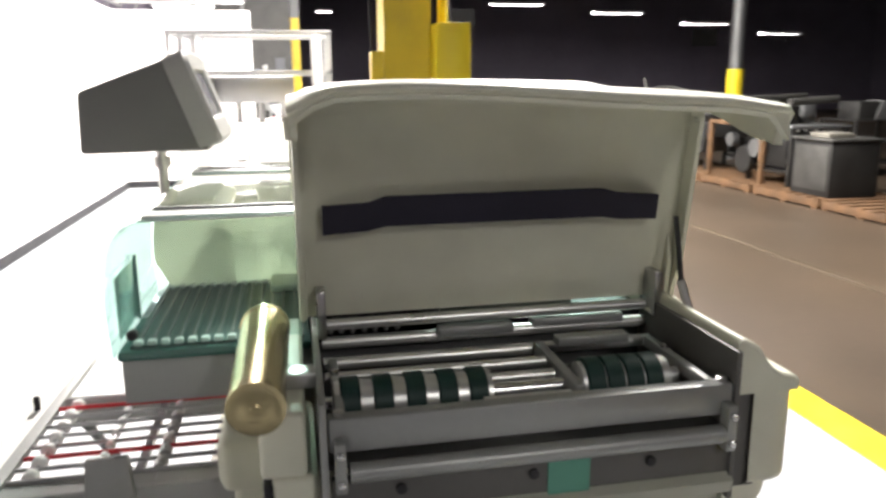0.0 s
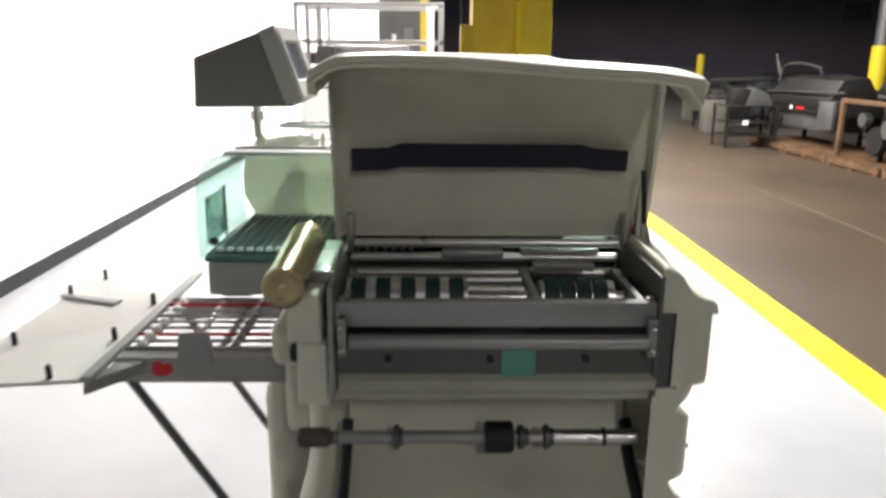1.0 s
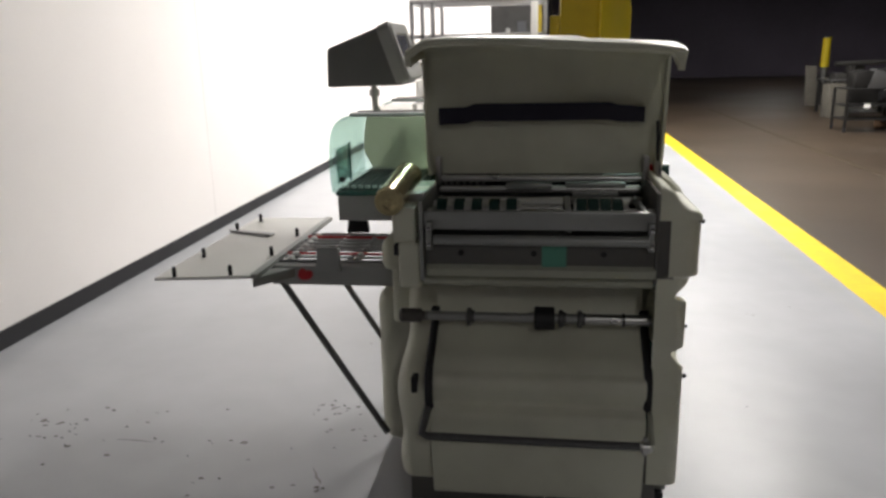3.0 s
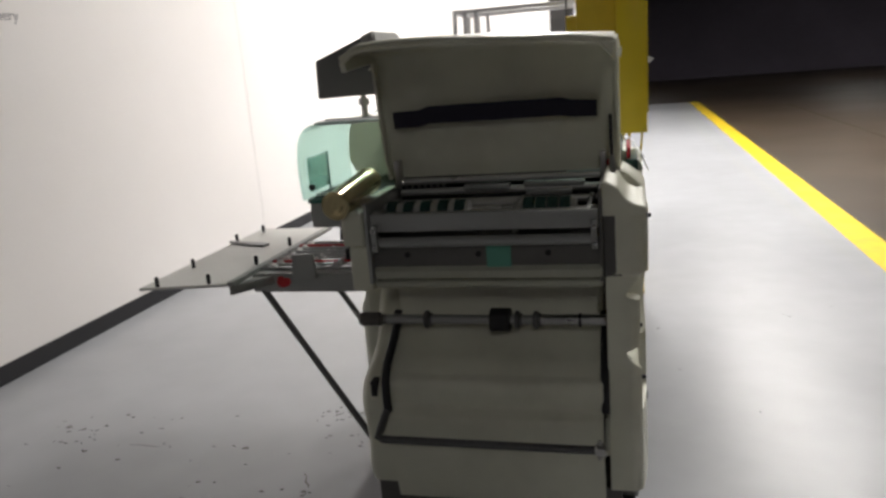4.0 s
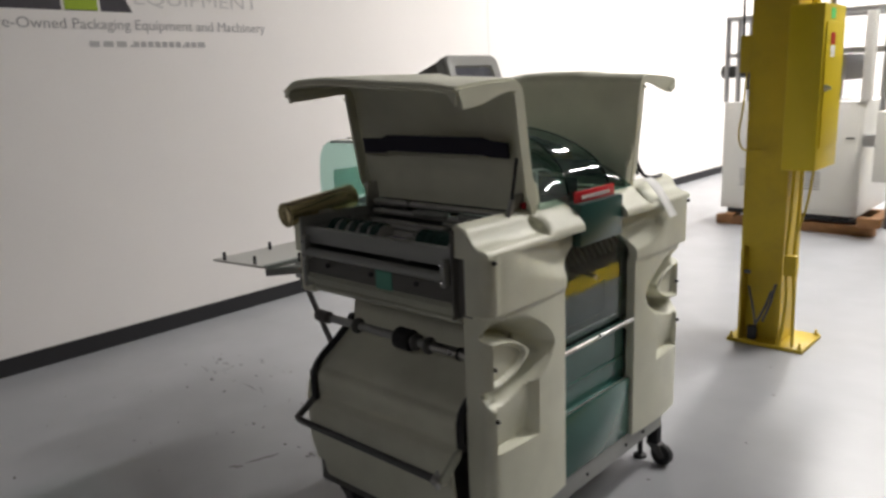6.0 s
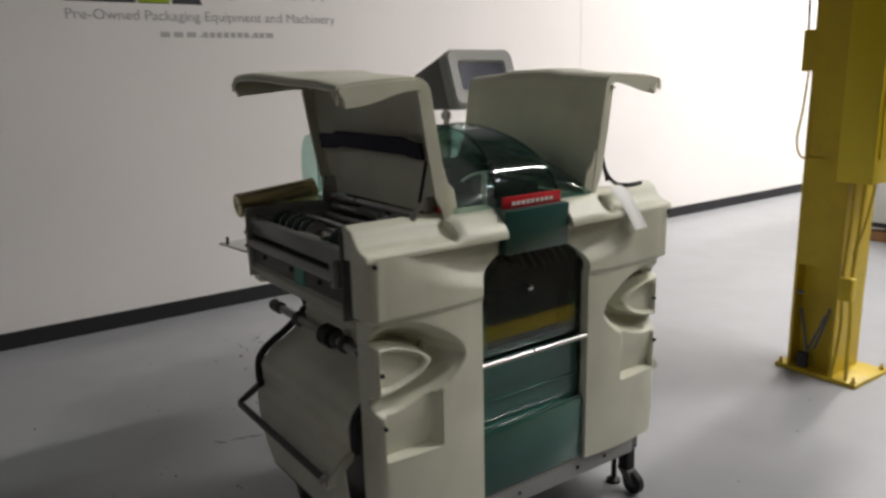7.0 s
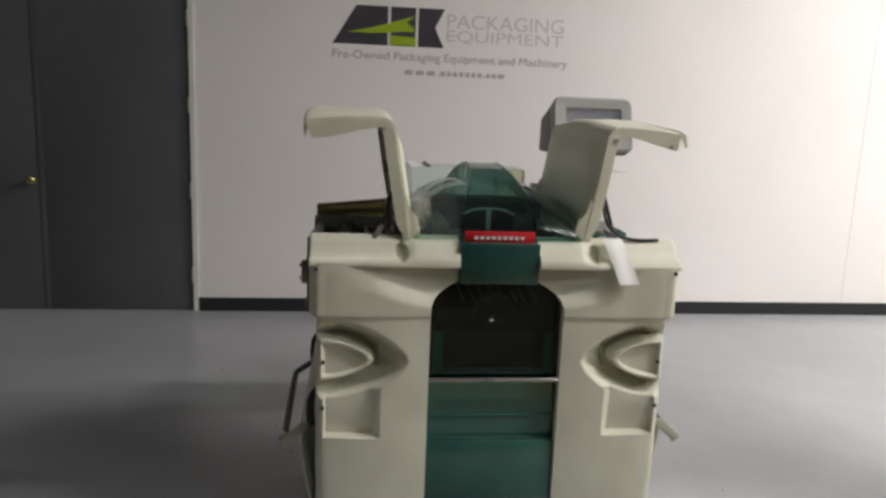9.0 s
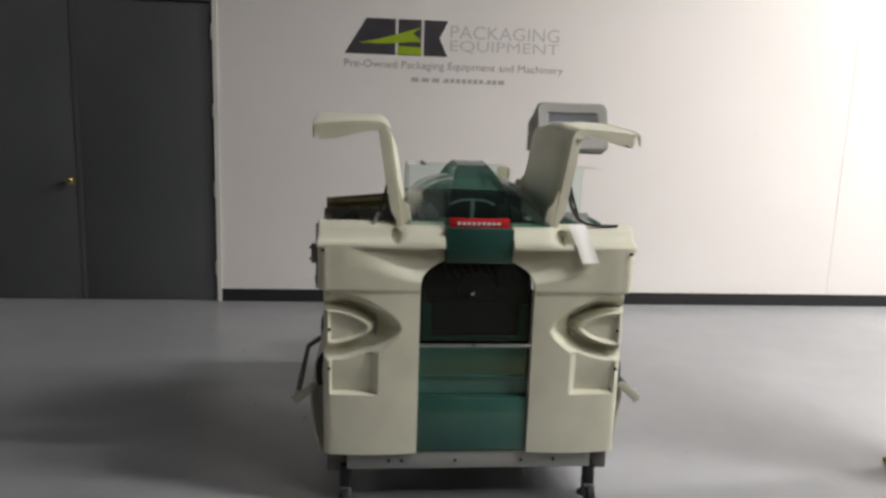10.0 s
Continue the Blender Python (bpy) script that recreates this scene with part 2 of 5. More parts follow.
def C(p, q, r, n=20, r2=None, bm=None, cap=True):
    bm = bm or bmesh.new()
    p, q = Vector(p), Vector(q)
    d = (q - p).normalized()
    a = d.orthogonal().normalized()
    b = d.cross(a)
    r2 = r if r2 is None else r2
    rings = []
    for c, rad in ((p, r), (q, r2)):
        rings.append([bm.verts.new(c + (a * math.cos(2 * math.pi * i / n) + b * math.sin(2 * math.pi * i / n)) * rad) for i in range(n)])
    for i in range(n):
        bm.faces.new((rings[0][i], rings[0][(i + 1) % n], rings[1][(i + 1) % n], rings[1][i]))
    if cap:
        bm.faces.new(rings[0][::-1])
        bm.faces.new(rings[1])
    return bm


def turned(p, d, profile, n=24, bm=None):
    """A turned body: profile of (distance along d, radius) from the point p."""
    bm = bm or bmesh.new()
    p, d = Vector(p), Vector(d).normalized()
    a = d.orthogonal().normalized()
    b = d.cross(a)
    rings = [[bm.verts.new(p + d * s + (a * math.cos(2 * math.pi * i / n) + b * math.sin(2 * math.pi * i / n)) * max(r, 1e-4)) for i in range(n)] for s, r in profile]
    for u, v in zip(rings, rings[1:]):
        for i in range(n):
            bm.faces.new((u[i], u[(i + 1) % n], v[(i + 1) % n], v[i]))
    bm.faces.new(rings[0][::-1])
    bm.faces.new(rings[-1])
    return bm


def tube(pts, r, n=10, bm=None):
    bm = bm or bmesh.new()
    pts = [Vector(p) for p in pts]
    rings = []
    side = None
    for i, p in enumerate(pts):
        d = ((pts[min(i + 1, len(pts) - 1)] - p).normalized() + (p - pts[max(i - 1, 0)]).normalized()).normalized()
        side = d.orthogonal().normalized() if side is None else (side - d * side.dot(d)).normalized()
        up = d.cross(side)
        rings.append([bm.verts.new(p + (side * math.cos(2 * math.pi * k / n) + up * math.sin(2 * math.pi * k / n)) * r) for k in range(n)])
    for u, v in zip(rings, rings[1:]):
        for k in range(n):
            bm.faces.new((u[k], u[(k + 1) % n], v[(k + 1) % n], v[k]))
    bm.faces.new(rings[0][::-1])
    bm.faces.new(rings[-1])
    return bm


def bent(pts, step=5):
    """A smooth line through the points."""
    pts = [Vector(p) for p in pts]
    ext = [pts[0] * 2 - pts[1], *pts, pts[-1] * 2 - pts[-2]]
    out = []
    for a, b, c, d in zip(ext, ext[1:], ext[2:], ext[3:]):
        for i in range(step):
            t = i / step
            out.append(0.5 * (2 * b + (c - a) * t + (2 * a - 5 * b + 4 * c - d) * t * t + (3 * b - a - 3 * c + d) * t ** 3))
    return out + [pts[-1]]


def prism(poly, axis, lo, hi, bev=0.0, bm=None, seg=2):
    """A flat outline pushed from lo to hi along an axis; outline in the two other axes, in xyz order."""
    bm = bm or bmesh.new()

    def at(a, b, w):
        return {"x": (w, a, b), "y": (a, w, b), "z": (a, b, w)}[axis]

    r0 = [bm.verts.new(at(a, b, lo)) for a, b in poly]
    r1 = [bm.verts.new(at(a, b, hi)) for a, b in poly]
    fs = [bm.faces.new(r0[::-1]), bm.faces.new(r1)]
    n = len(poly)
    for i in range(n):
        fs.append(bm.faces.new((r0[i], r0[(i + 1) % n], r1[(i + 1) % n], r1[i])))
    if bev:
        bmesh.ops.bevel(bm, geom=list({e for f in fs for e in f.edges}), offset=bev, segments=seg, affect="EDGES", profile=0.5)
    return bm


def sheet(fn, nu, nv, thick=0.0, bm=None):
    """A curved sheet: fn(u, v) with u, v from 0 to 1. thick gives it a back face and edges."""
    bm = bm or bmesh.new()
    pts = [[Vector(fn(i / nu, j / nv)) for j in range(nv + 1)] for i in range(nu + 1)]

    def skin(rows):
        g = [[bm.verts.new(p) for p in row] for row in rows]
        for i in range(nu):
            for j in range(nv):
                bm.faces.new((g[i][j], g[i + 1][j], g[i + 1][j + 1], g[i][j + 1]))
        return g

    top = skin(pts)
    if thick:
        low = []
        for i in range(nu + 1):
            row = []
            for j in range(nv + 1):
                a = pts[min(i + 1, nu)][j] - pts[max(i - 1, 0)][j]
                b = pts[i][min(j + 1, nv)] - pts[i][max(j - 1, 0)]
                c = a.cross(b)
                row.append(pts[i][j] - (c.normalized() * thick if c.length > 1e-12 else Vector((0, 0, thick))))
            low.append(row)
        low = skin(low)
        edge = [(i, 0) for i in range(nu)] + [(nu, j) for j in range(nv)] + [(i, nv) for i in range(nu, 0, -1)] + [(0, j) for j in range(nv, 0, -1)]
        for (i, j), (k, m) in zip(edge, edge[1:] + edge[:1]):
            bm.faces.new((top[i][j], top[k][m], low[k][m], low[i][j]))
    return bm


def ease(a, b, x):
    t = min(1, max(0, (x - a) / (b - a)))
    return t * t * (3 - 2 * t)

# ---- the setting ----
WX = -2.804           # face of the white wall
YL, YR = 1.92, 2.136   # painted yellow line
DOOR0, DOOR1, DOORTOP = -3.66, -1.575, 2.29
FARY = 10.45          # end wall behind the aisle
HALL_X, HALL_Y, HALL_S, TOP = 30.0, 34.0, -9.0, 6.5


def setting(name, bm, material, label, category):
    return tagged(new(name, finish(name, bm, material)), label, category, kind="structure")


setting("floor", B(WX - 0.2, YL, HALL_S, 18.6, -0.2, 0), FLOOR_GREY, "glossy grey epoxy painted floor with scuffs and dust", "floor")
setting("floor_line", B(YL, YR, HALL_S, 18.6, -0.2, 0.001), LINE_YELLOW, "wide worn yellow line painted along the aisle", "floor marking")
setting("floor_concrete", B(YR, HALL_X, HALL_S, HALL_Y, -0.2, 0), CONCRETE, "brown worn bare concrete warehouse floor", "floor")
# Beyond 18.6 m the floor takes the darker brown of the hall.
setting("floor_far", B(WX - 0.2, YR, 18.6, HALL_Y, -0.2, 0), CONCRETE, "darker brown floor beyond the painted aisle", "floor")
setting("floor_line_thin", B(3.82, 3.885, -2.0, 16.0, 0.0, 0.004), FADED_YELLOW, "thin faded yellow line on the concrete", "floor marking")

setting("wall_west", B(WX - 0.2, WX, DOOR1, FARY + 0.2, 0, 2.6), WALL_WHITE, "smooth white painted wall panel with lettering", "wall")
setting("wall_west_over_door", B(WX - 0.2, WX, DOOR0, DOOR1, DOORTOP, 2.6), WALL_WHITE, "white painted wall above the double door", "wall")
setting("wall_west_south", B(WX - 0.2, WX, HALL_S, DOOR0, 0, 2.6), WALL_WHITE, "white painted wall beyond the double door", "wall")
setting("wall_west_upper", B(WX - 0.6, WX - 0.4, HALL_S, HALL_Y, 2.6, TOP), DARK_WALL, "dark open space above the white wall", "wall")
setting("wall_ledge", B(WX - 0.4, WX - 0.2, HALL_S, HALL_Y, 2.56, 2.6), DARK_WALL, "dark ledge behind the top of the wall", "wall")
setting("wall_end", B(WX, -0.88, FARY, FARY + 0.2, 0, 2.6), WALL_WHITE, "white end wall across the aisle", "wall")
setting("baseboard_west", B(WX, WX + 0.012, DOOR1, FARY, 0, 0.10), BASE_BLACK, "black rubber baseboard along the white wall", "baseboard")
setting("baseboard_end", B(WX + 0.012, -0.88, FARY - 0.012, FARY, 0, 0.10), BASE_BLACK, "black rubber baseboard along the end wall", "baseboard")
setting("wall_seam", B(WX, WX + 0.002, 3.50, 3.505, 0.10, 2.6), SEAM_GREY, "thin joint between two white wall panels", "trim")
setting("wall_north", B(WX - 0.6, HALL_X, HALL_Y, HALL_Y + 0.2, 0, TOP), DARK_WALL, "dark far wall of the warehouse", "wall")
setting("wall_east", B(HALL_X, HALL_X + 0.2, HALL_S, HALL_Y, 0, TOP), DARK_WALL, "dark far side wall of the warehouse", "wall")
setting("wall_south", B(WX - 0.6, HALL_X, HALL_S - 0.2, HALL_S, 0, TOP), DARK_WALL, "dark wall closing the warehouse", "wall")
setting("ceiling", B(WX - 0.6, HALL_X + 0.2, HALL_S - 0.2, HALL_Y + 0.2, TOP, TOP + 0.2), CEILING_DARK, "dark warehouse roof deck", "ceiling")

# double door
door = tagged(thing("door_1", (WX, -2.62, 0), "closed dark grey double metal door with a round knob", "door"), kind="structure")
part("door_frame", B(WX - 0.2, WX + 0.014, DOOR1 - 0.035, DOOR1, 0, DOORTOP + 0.04), CABINET_WHITE, door, "white painted door frame")
part("door_frame", B(WX - 0.2, WX + 0.014, DOOR0, DOOR0 + 0.035, 0, DOORTOP + 0.04), CABINET_WHITE, door, "white painted door frame")
part("door_frame", B(WX - 0.2, WX + 0.014, DOOR0 + 0.035, DOOR1 - 0.035, DOORTOP, DOORTOP + 0.04), DOOR_GREY, door, "dark grey head of the door frame")
for y0, y1 in ((DOOR0 + 0.037, -2.622), (-2.614, DOOR1 - 0.037)):
    part("door_leaf", B(WX - 0.055, WX - 0.01, y0, y1, 0.006, DOORTOP - 0.004, 0.003), DOOR_GREY, door)
for z in (2.075, 1.49, 0.885, 0.272):
    part("hinge", C((WX + 0.006, DOOR1 - 0.042, z - 0.055), (WX + 0.006, DOOR1 - 0.042, z + 0.055), 0.009, 10), STEEL, door, "steel barrel hinge")
part("astragal", B(WX - 0.01, WX - 0.004, -2.637, -2.607, 0.01, DOORTOP - 0.01), DOOR_GREY, door, "flat strip over the meeting edge")
part("door_knob", turned((WX - 0.01, -2.685, 0.935), (1, 0, 0), [(0, 0.035), (0.006, 0.035), (0.008, 0.014), (0.035, 0.014), (0.04, 0.028), (0.06, 0.03), (0.068, 0.02)]), BRASS, door, "round brass-coloured knob")


# ceiling lights
def ceiling_light(x, y, z, length, watts, turn):
    fx = thing("ceiling_light", (x, y, z), "lit fluorescent strip light hanging under the dark roof, two of the set added as fill", "ceiling light", "fluorescent strip lights")
    m = Matrix.Translation((x, y, z)) @ Matrix.Rotation(radians(turn), 4, "Z")
    h = length / 2

    def put(bm):
        bmesh.ops.transform(bm, matrix=m, verts=bm.verts)
        return bm

    part("housing", put(prism([(-0.16, 0.10), (-0.08, 0.20), (0.08, 0.20), (0.16, 0.10), (0.15, 0.10), (0.07, 0.18), (-0.07, 0.18), (-0.15, 0.10)], "x", -h, h)), FIXTURE_WHITE, fx)
    for s in (-0.06, 0.06):
        part("tube_lamp", put(C((-h + 0.03, s, 0.13), (h - 0.03, s, 0.13), 0.019, 12)), GLOW, fx, "lit white tube")
    for s in (-h * 0.7, h * 0.7):
        part("hanger", put(C((s, 0, 0.2), (s, 0, TOP - z), 0.006, 6)), DARK_STEEL, fx)
    lamp = bpy.data.lights.new("strip_glow", "AREA")
    lamp.shape, lamp.size, lamp.size_y, lamp.energy, lamp.color = "RECTANGLE", length - 0.1, 0.26, watts, (1.0, 0.96, 0.92)
    lo = new("strip_glow", lamp)
    lo.matrix_world = m @ Matrix.Translation((0, 0, 0.095))


for spec in AISLE_LIGHTS + HALL_LIGHTS:
    ceiling_light(*spec)


# lettering on the wall
def words(name, text, y0, y1, z0, z1, material, parent, label):
    cu = bpy.data.curves.new(name, "FONT")
    cu.body, cu.extrude = text, 0.0008
    tmp = bpy.data.objects.new(name, cu)
    scene.collection.objects.link(tmp)
    me = bpy.data.meshes.new_from_object(tmp)
    bpy.data.objects.remove(tmp)
    xs = [v.co.x for v in me.vertices]
    zs = [v.co.y for v in me.vertices]
    bm = bmesh.new()
    bm.from_mesh(me)
    bpy.data.meshes.remove(me)
    lo_x, lo_z = min(xs), min(zs)
    sx, sz = (y1 - y0) / (max(xs) - min(xs)), (z1 - z0) / (max(zs) - min(zs))
    for v in bm.verts:
        v.co = Vector((WX + 0.001 + v.co.z, y0 + (v.co.x - lo_x) * sx, z0 + (v.co.y - lo_z) * sz))
    # one part for each letter
    left = set(bm.faces)
    while left:
        todo, isle = [left.pop()], []
        while todo:
            f = todo.pop()
            isle.append(f)
            for e in f.edges:
                for g in e.link_faces:
                    if g in left:
                        left.remove(g)
                        todo.append(g)
        one, seen = bmesh.new(), {}
        for f in isle:
            for v in f.verts:
                if v not in seen:
                    seen[v] = one.verts.new(v.co)
        for f in isle:
            one.faces.new([seen[v] for v in f.verts])
        part(name, one, material, parent, label)
    bm.free()


sign = thing("wall_sign", (WX, 0.22, 1.78), "flat company lettering on the white wall, grey, charcoal and lime", "wall sign")
X0, X1 = WX + 0.0002, WX + 0.002
Z0, Z1 = 1.958, 2.225


def logo(name, pts, lo, hi, material, label):
    """A flat shape of the emblem: y from its left edge, z from its foot."""
    part(name, prism([(-0.627 + y, Z0 + z) for y, z in pts], "x", lo, hi), material, sign, label)


logo("logo_block", [(0, 0), (0.165, 0.267), (0.388, 0.267), (0.388, 0)], X0, X1, LOGO_DARK, "charcoal slanted block")
logo("logo_block", [(0.408, 0), (0.408, 0.267), (0.585, 0.267), (0.585, 0)], X0, X1, LOGO_DARK, "charcoal block")
logo("logo_block", [(0.605, 0), (0.605, 0.267), (0.79, 0.267), (0.725, 0.135), (0.79, 0)], X0, X1, LOGO_DARK, "charcoal notched block")
logo("logo_swoosh", [(0.10, 0.082), (0.26, 0.115), (0.40, 0.155), (0.585, 0.212), (0.52, 0.165), (0.575, 0.125), (0.575, 0.10), (0.50, 0.10), (0.40, 0.088), (0.26, 0.08)], X1 + 0.0005, X1 + 0.002, LOGO_GREEN, "lime green swoosh")
logo("logo_band", [(0.405, 0.004), (0.405, 0.07), (0.50, 0.066), (0.588, 0.062), (0.588, 0.004)], X1 + 0.0005, X1 + 0.002, LOGO_GREEN, "lime green band")
words("letter", "PACKAGING", 0.182, 1.036, 2.098, 2.195, LETTER_PALE, sign, "pale grey capital letters")
words("letter", "EQUIPMENT", 0.182, 1.038, 1.990, 2.085, LETTER_PALE, sign, "pale grey capital letters")
words("letter", "Pre-Owned Packaging Equipment and Machinery", -0.627, 1.080, 1.842, 1.917, LETTER_GREY, sign, "small grey letters")
rng = random.Random(4)
y = -0.112
for w in (0.08, 0.08, 0.08, 0.02, 0.045, 0.045, 0.045, 0.045, 0.045, 0.045, 0.045, 0.02, 0.04, 0.045, 0.07):
    part("lettering_bar", B(X0, X1, y, y + w * 0.72, 1.762, 1.762 + (0.032 if w > 0.03 else 0.012)), LETTER_MID, sign, "small grey bar of lettering")
    y += w * 0.997

# ---- the packing machine ----
MACH = thing("wrapping_machine", (0.03, 0, 0), "cream and teal stretch wrapping machine on casters with both hoods raised", "packing machine")
BASE[MACH.name] = Vector((0.03, 0, 0.014))   # bodywork rides this much lower on its legs


def shell(side, nu=120, nv=170):
    """Moulded cream cowl. side -1 or 1: which end of the machine."""
    z0, z1 = 0.25, 1.066

    def fn(u, v):
        z = z0 + (z1 - z0) * v
        outer = 0.570 + 0.003 * ease(0.25, 0.45, z) + 0.023 * ease(0.884, 0.900, z)
        up = ease(0.884, 0.9, z)
        back, front, rc = 0.342 + 0.028 * up, 0.433, 0.034
        inner = 0.215 - 0.088 * (1 - math.sqrt(max(0, 1 - ease(0.895, 1.005, z) ** 2)) if z < 1.0 else 1)
        l1, l2, l3 = front - rc - back, rc * math.pi / 2, outer - rc - inner
        s = u * (l1 + l2 + l3 + 0.03)
        if s < l1:
            x, a, nx, na = back + s, outer, 0, 1
        elif s < l1 + l2:
            t = (s - l1) / rc
            x, a, nx, na = front - rc + rc * math.sin(t), outer - rc + rc * math.cos(t), math.sin(t), math.cos(t)
        else:
            a = max(inner, outer - rc - (s - l1 - l2))
            x, nx, na = front - max(0, s - l1 - l2 - l3), 1, 0
        d = 0.0
        # almond recess, carved straight out over the corner
        cut = 0.0
        k = (a - 0.284) / 0.285
        if k > 0:
            h = 0.141 * math.sin(min(1, k) * math.pi / 2) ** 0.62
            w = 0.5 * h * (1 - ((z - 0.747) / h) ** 2)
            if w > 0:
                cut = 0.094 * (1 - 0.50 * ease(0.48, 0.57, a)) * ease(0, 0.050, w)
                kb = (a - 0.386) / 0.17
                if kb > 0:
                    wb = 0.080 * math.sin(min(1, kb) * math.pi / 2) ** 0.55 - abs(z - 0.750)
                    cut -= max(0, cut - 0.010) * ease(0, 0.016, wb)
                kc = (a - 0.412) / 0.13
                if kc > 0:
                    wc = 0.058 * math.sin(min(1, kc) * math.pi / 2) ** 0.55 - abs(z - 0.750)
                    cut += 0.016 * ease(0, 0.009, wc) * ease(0.556, 0.546, a)
        # pocket under it
        w = min((a - 0.370) * 0.3, 0.550 - a, z - 0.490, (0.660 - z) * 0.8)
        if w > 0:
            cut = max(cut, 0.030 * ease(0, 0.008, w) * (1 - 0.45 * ease(0.490, 0.612, z)))
        # scooped shoulder, deepest beside the window
        zl = 0.925 + 0.062 * ease(0.20, 0.50, a)
        if z > zl and nx > 0.5:
            d += 0.034 * ease(zl, zl + 0.075, z) ** 0.7 * ease(0.52, 0.22, a)
        # seam across the corner block
        d += 0.004 * max(0, 1 - abs(z - 0.985) / 0.006) * (1 if nx < 0.9 else 0)
        x = x - nx * d
        if nx == 1:
            x += 0.012 * math.sin(min(1, max(0, (a - 0.2) / 0.345)) * math.pi)
        if nx > 0:
            x += nx * up * (0.006 + 0.013 * ease(0.40, 0.56, a))
        if cut > 0:
            x = min(x, front + 0.006 - cut)
        return Vector((x, side * a, z))

    return sheet(fn, nu, nv)


def along(pts, n):
    """n + 1 points evenly spaced on a smooth line through pts."""
    line = bent([Vector((x, 0, z)) for x, z in pts], 6)
    far = [0.0]
    for p, q in zip(line, line[1:]):
        far.append(far[-1] + (q - p).length)
    out, k = [], 0
    for i in range(n + 1):
        d = far[-1] * i / n
        while k < len(far) - 2 and far[k + 1] < d:
            k += 1
        out.append(line[k].lerp(line[k + 1], (d - far[k]) / max(1e-6, far[k + 1] - far[k])))
    return out


RAIL = along([(0.450, 1.056), (0.450, 1.066), (0.441, 1.076), (0.420, 1.081), (0.402, 1.091), (0.388, 1.108), (0.378, 1.124), (0.362, 1.135), (0.340, 1.137), (0.340, 1.056)], 44)
BLOCK = along([(0.450, 1.056), (0.451, 1.070), (0.448, 1.088), (0.438, 1.108), (0.420, 1.124), (0.400, 1.132), (0.380, 1.136), (0.360, 1.137), (0.340, 1.137), (0.340, 1.056)], 44)


def top_rail(side):
    """Moulded rail: hollow towards the end, swelling to a block with a thumb notch beside the fascia."""
    def fn(u, v):
        i = round(u * 44)
        a = 0.128 + (0.597 - 0.128) * v
        p = RAIL[i].lerp(BLOCK[i], 0.6 * ease(0.330, 0.262, a))
        r = math.hypot((a - 0.312) / 0.020, (p.z - 1.098) / 0.024)
        if i < 34:
            p = p + Vector((-0.85, 0, -0.5)) * 0.019 * ease(1.03, 0.85, r)
        shrink = 0.004 * ease(0.592, 0.597, a)
        x = p.x - shrink
        return Vector((x, side * a, p.z - shrink))
    bm = sheet(fn, 44, 130)
    for y in (0.597, 0.128):
        cap = [fn(i / 44, 1 if y > 0.5 else 0) for i in range(45)]
        bm.faces.new([bm.verts.new(p) for p in cap])
    return bm


for side in (-1, 1):
    cowl = part("front_cowl", shell(side), CREAM, MACH, "moulded cream cowl with an almond-shaped recess", 50)
    part("top_rail", top_rail(side), CREAM, MACH, "moulded cream top rail", 50)
    for z, a in ((1.047, 0.572), (0.742, 0.550), (0.592, 0.550)):
        part("screw", turned(({1.047: 0.449, 0.742: 0.424, 0.592: 0.431}[z], side * a, z), (1, 0, 0), [(0, 0.006), (0.008, 0.006), (0.011, 0.003)], 10), BLACK, cowl, "black screw head")
    part("rear_rail", B(-0.386, -0.320, *sorted((side * 0.13, side * 0.577)), 0.979, 1.080, 0.008, seg=3), CREAM, MACH, "plain cream rear rail")

# middle of the operator's side
part("fascia", B(0.395, 0.434, -0.127, 0.127, 1.0, 1.132, 0.006), TEAL_DARK, MACH, "glossy dark teal fascia")
win = [(-0.214, 0.692), (0.214, 0.692), (0.214, 0.90)] + [(0.127 + 0.087 * math.cos(t), 0.90 + 0.098 * math.sin(t)) for t in [i * math.pi / 16 for i in range(1, 8)]]
win += [(0.127, 0.998), (-0.127, 0.998)] + [(-0.127 - 0.087 * math.sin(t), 0.90 + 0.098 * math.cos(t)) for t in [i * math.pi / 16 for i in range(1, 8)]] + [(-0.214, 0.90)]
window = part("window", prism(win, "x", 0.398, 0.403), SMOKE, MACH, "smoked arched window")
part("window_knob", turned((0.403, -0.018, 0.884), (1, 0, 0), [(0, 0.006), (0.008, 0.006), (0.012, 0.009), (0.018, 0.008), (0.02, 0.004)], 16), CHROME, window)
# Black walls: the shade of the hollow interior is put into their colour.
part("interior", B(-0.28, 0.385, -0.21, -0.20, 0.26, 1.0), BLACK, MACH, "black wall standing in for the dark interior")
part("interior", B(-0.28, 0.385, 0.20, 0.21, 0.26, 1.0), BLACK, MACH, "black wall standing in for the dark interior")
part("interior", B(-0.29, -0.28, -0.21, 0.21, 0.26, 1.0), BLACK, MACH, "black wall standing in for the dark interior")
part("drive_wheel", C((0.20, 0.03, 0.845), (0.24, 0.03, 0.845), 0.075, 28), DARK_STEEL, MACH, "dark drive wheel")
for i in range(9):
    y = -0.135 + i * 0.033
    part("inner_finger", tube([(0.368, y, 0.998), (0.386, y + 0.012, 0.972), (0.390, y + 0.03 + 0.004 * (i % 3), 0.935)], 0.004, 8), DARK_STEEL, MACH, "dark metal finger")
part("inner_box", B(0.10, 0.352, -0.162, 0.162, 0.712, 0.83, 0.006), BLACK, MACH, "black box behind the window")
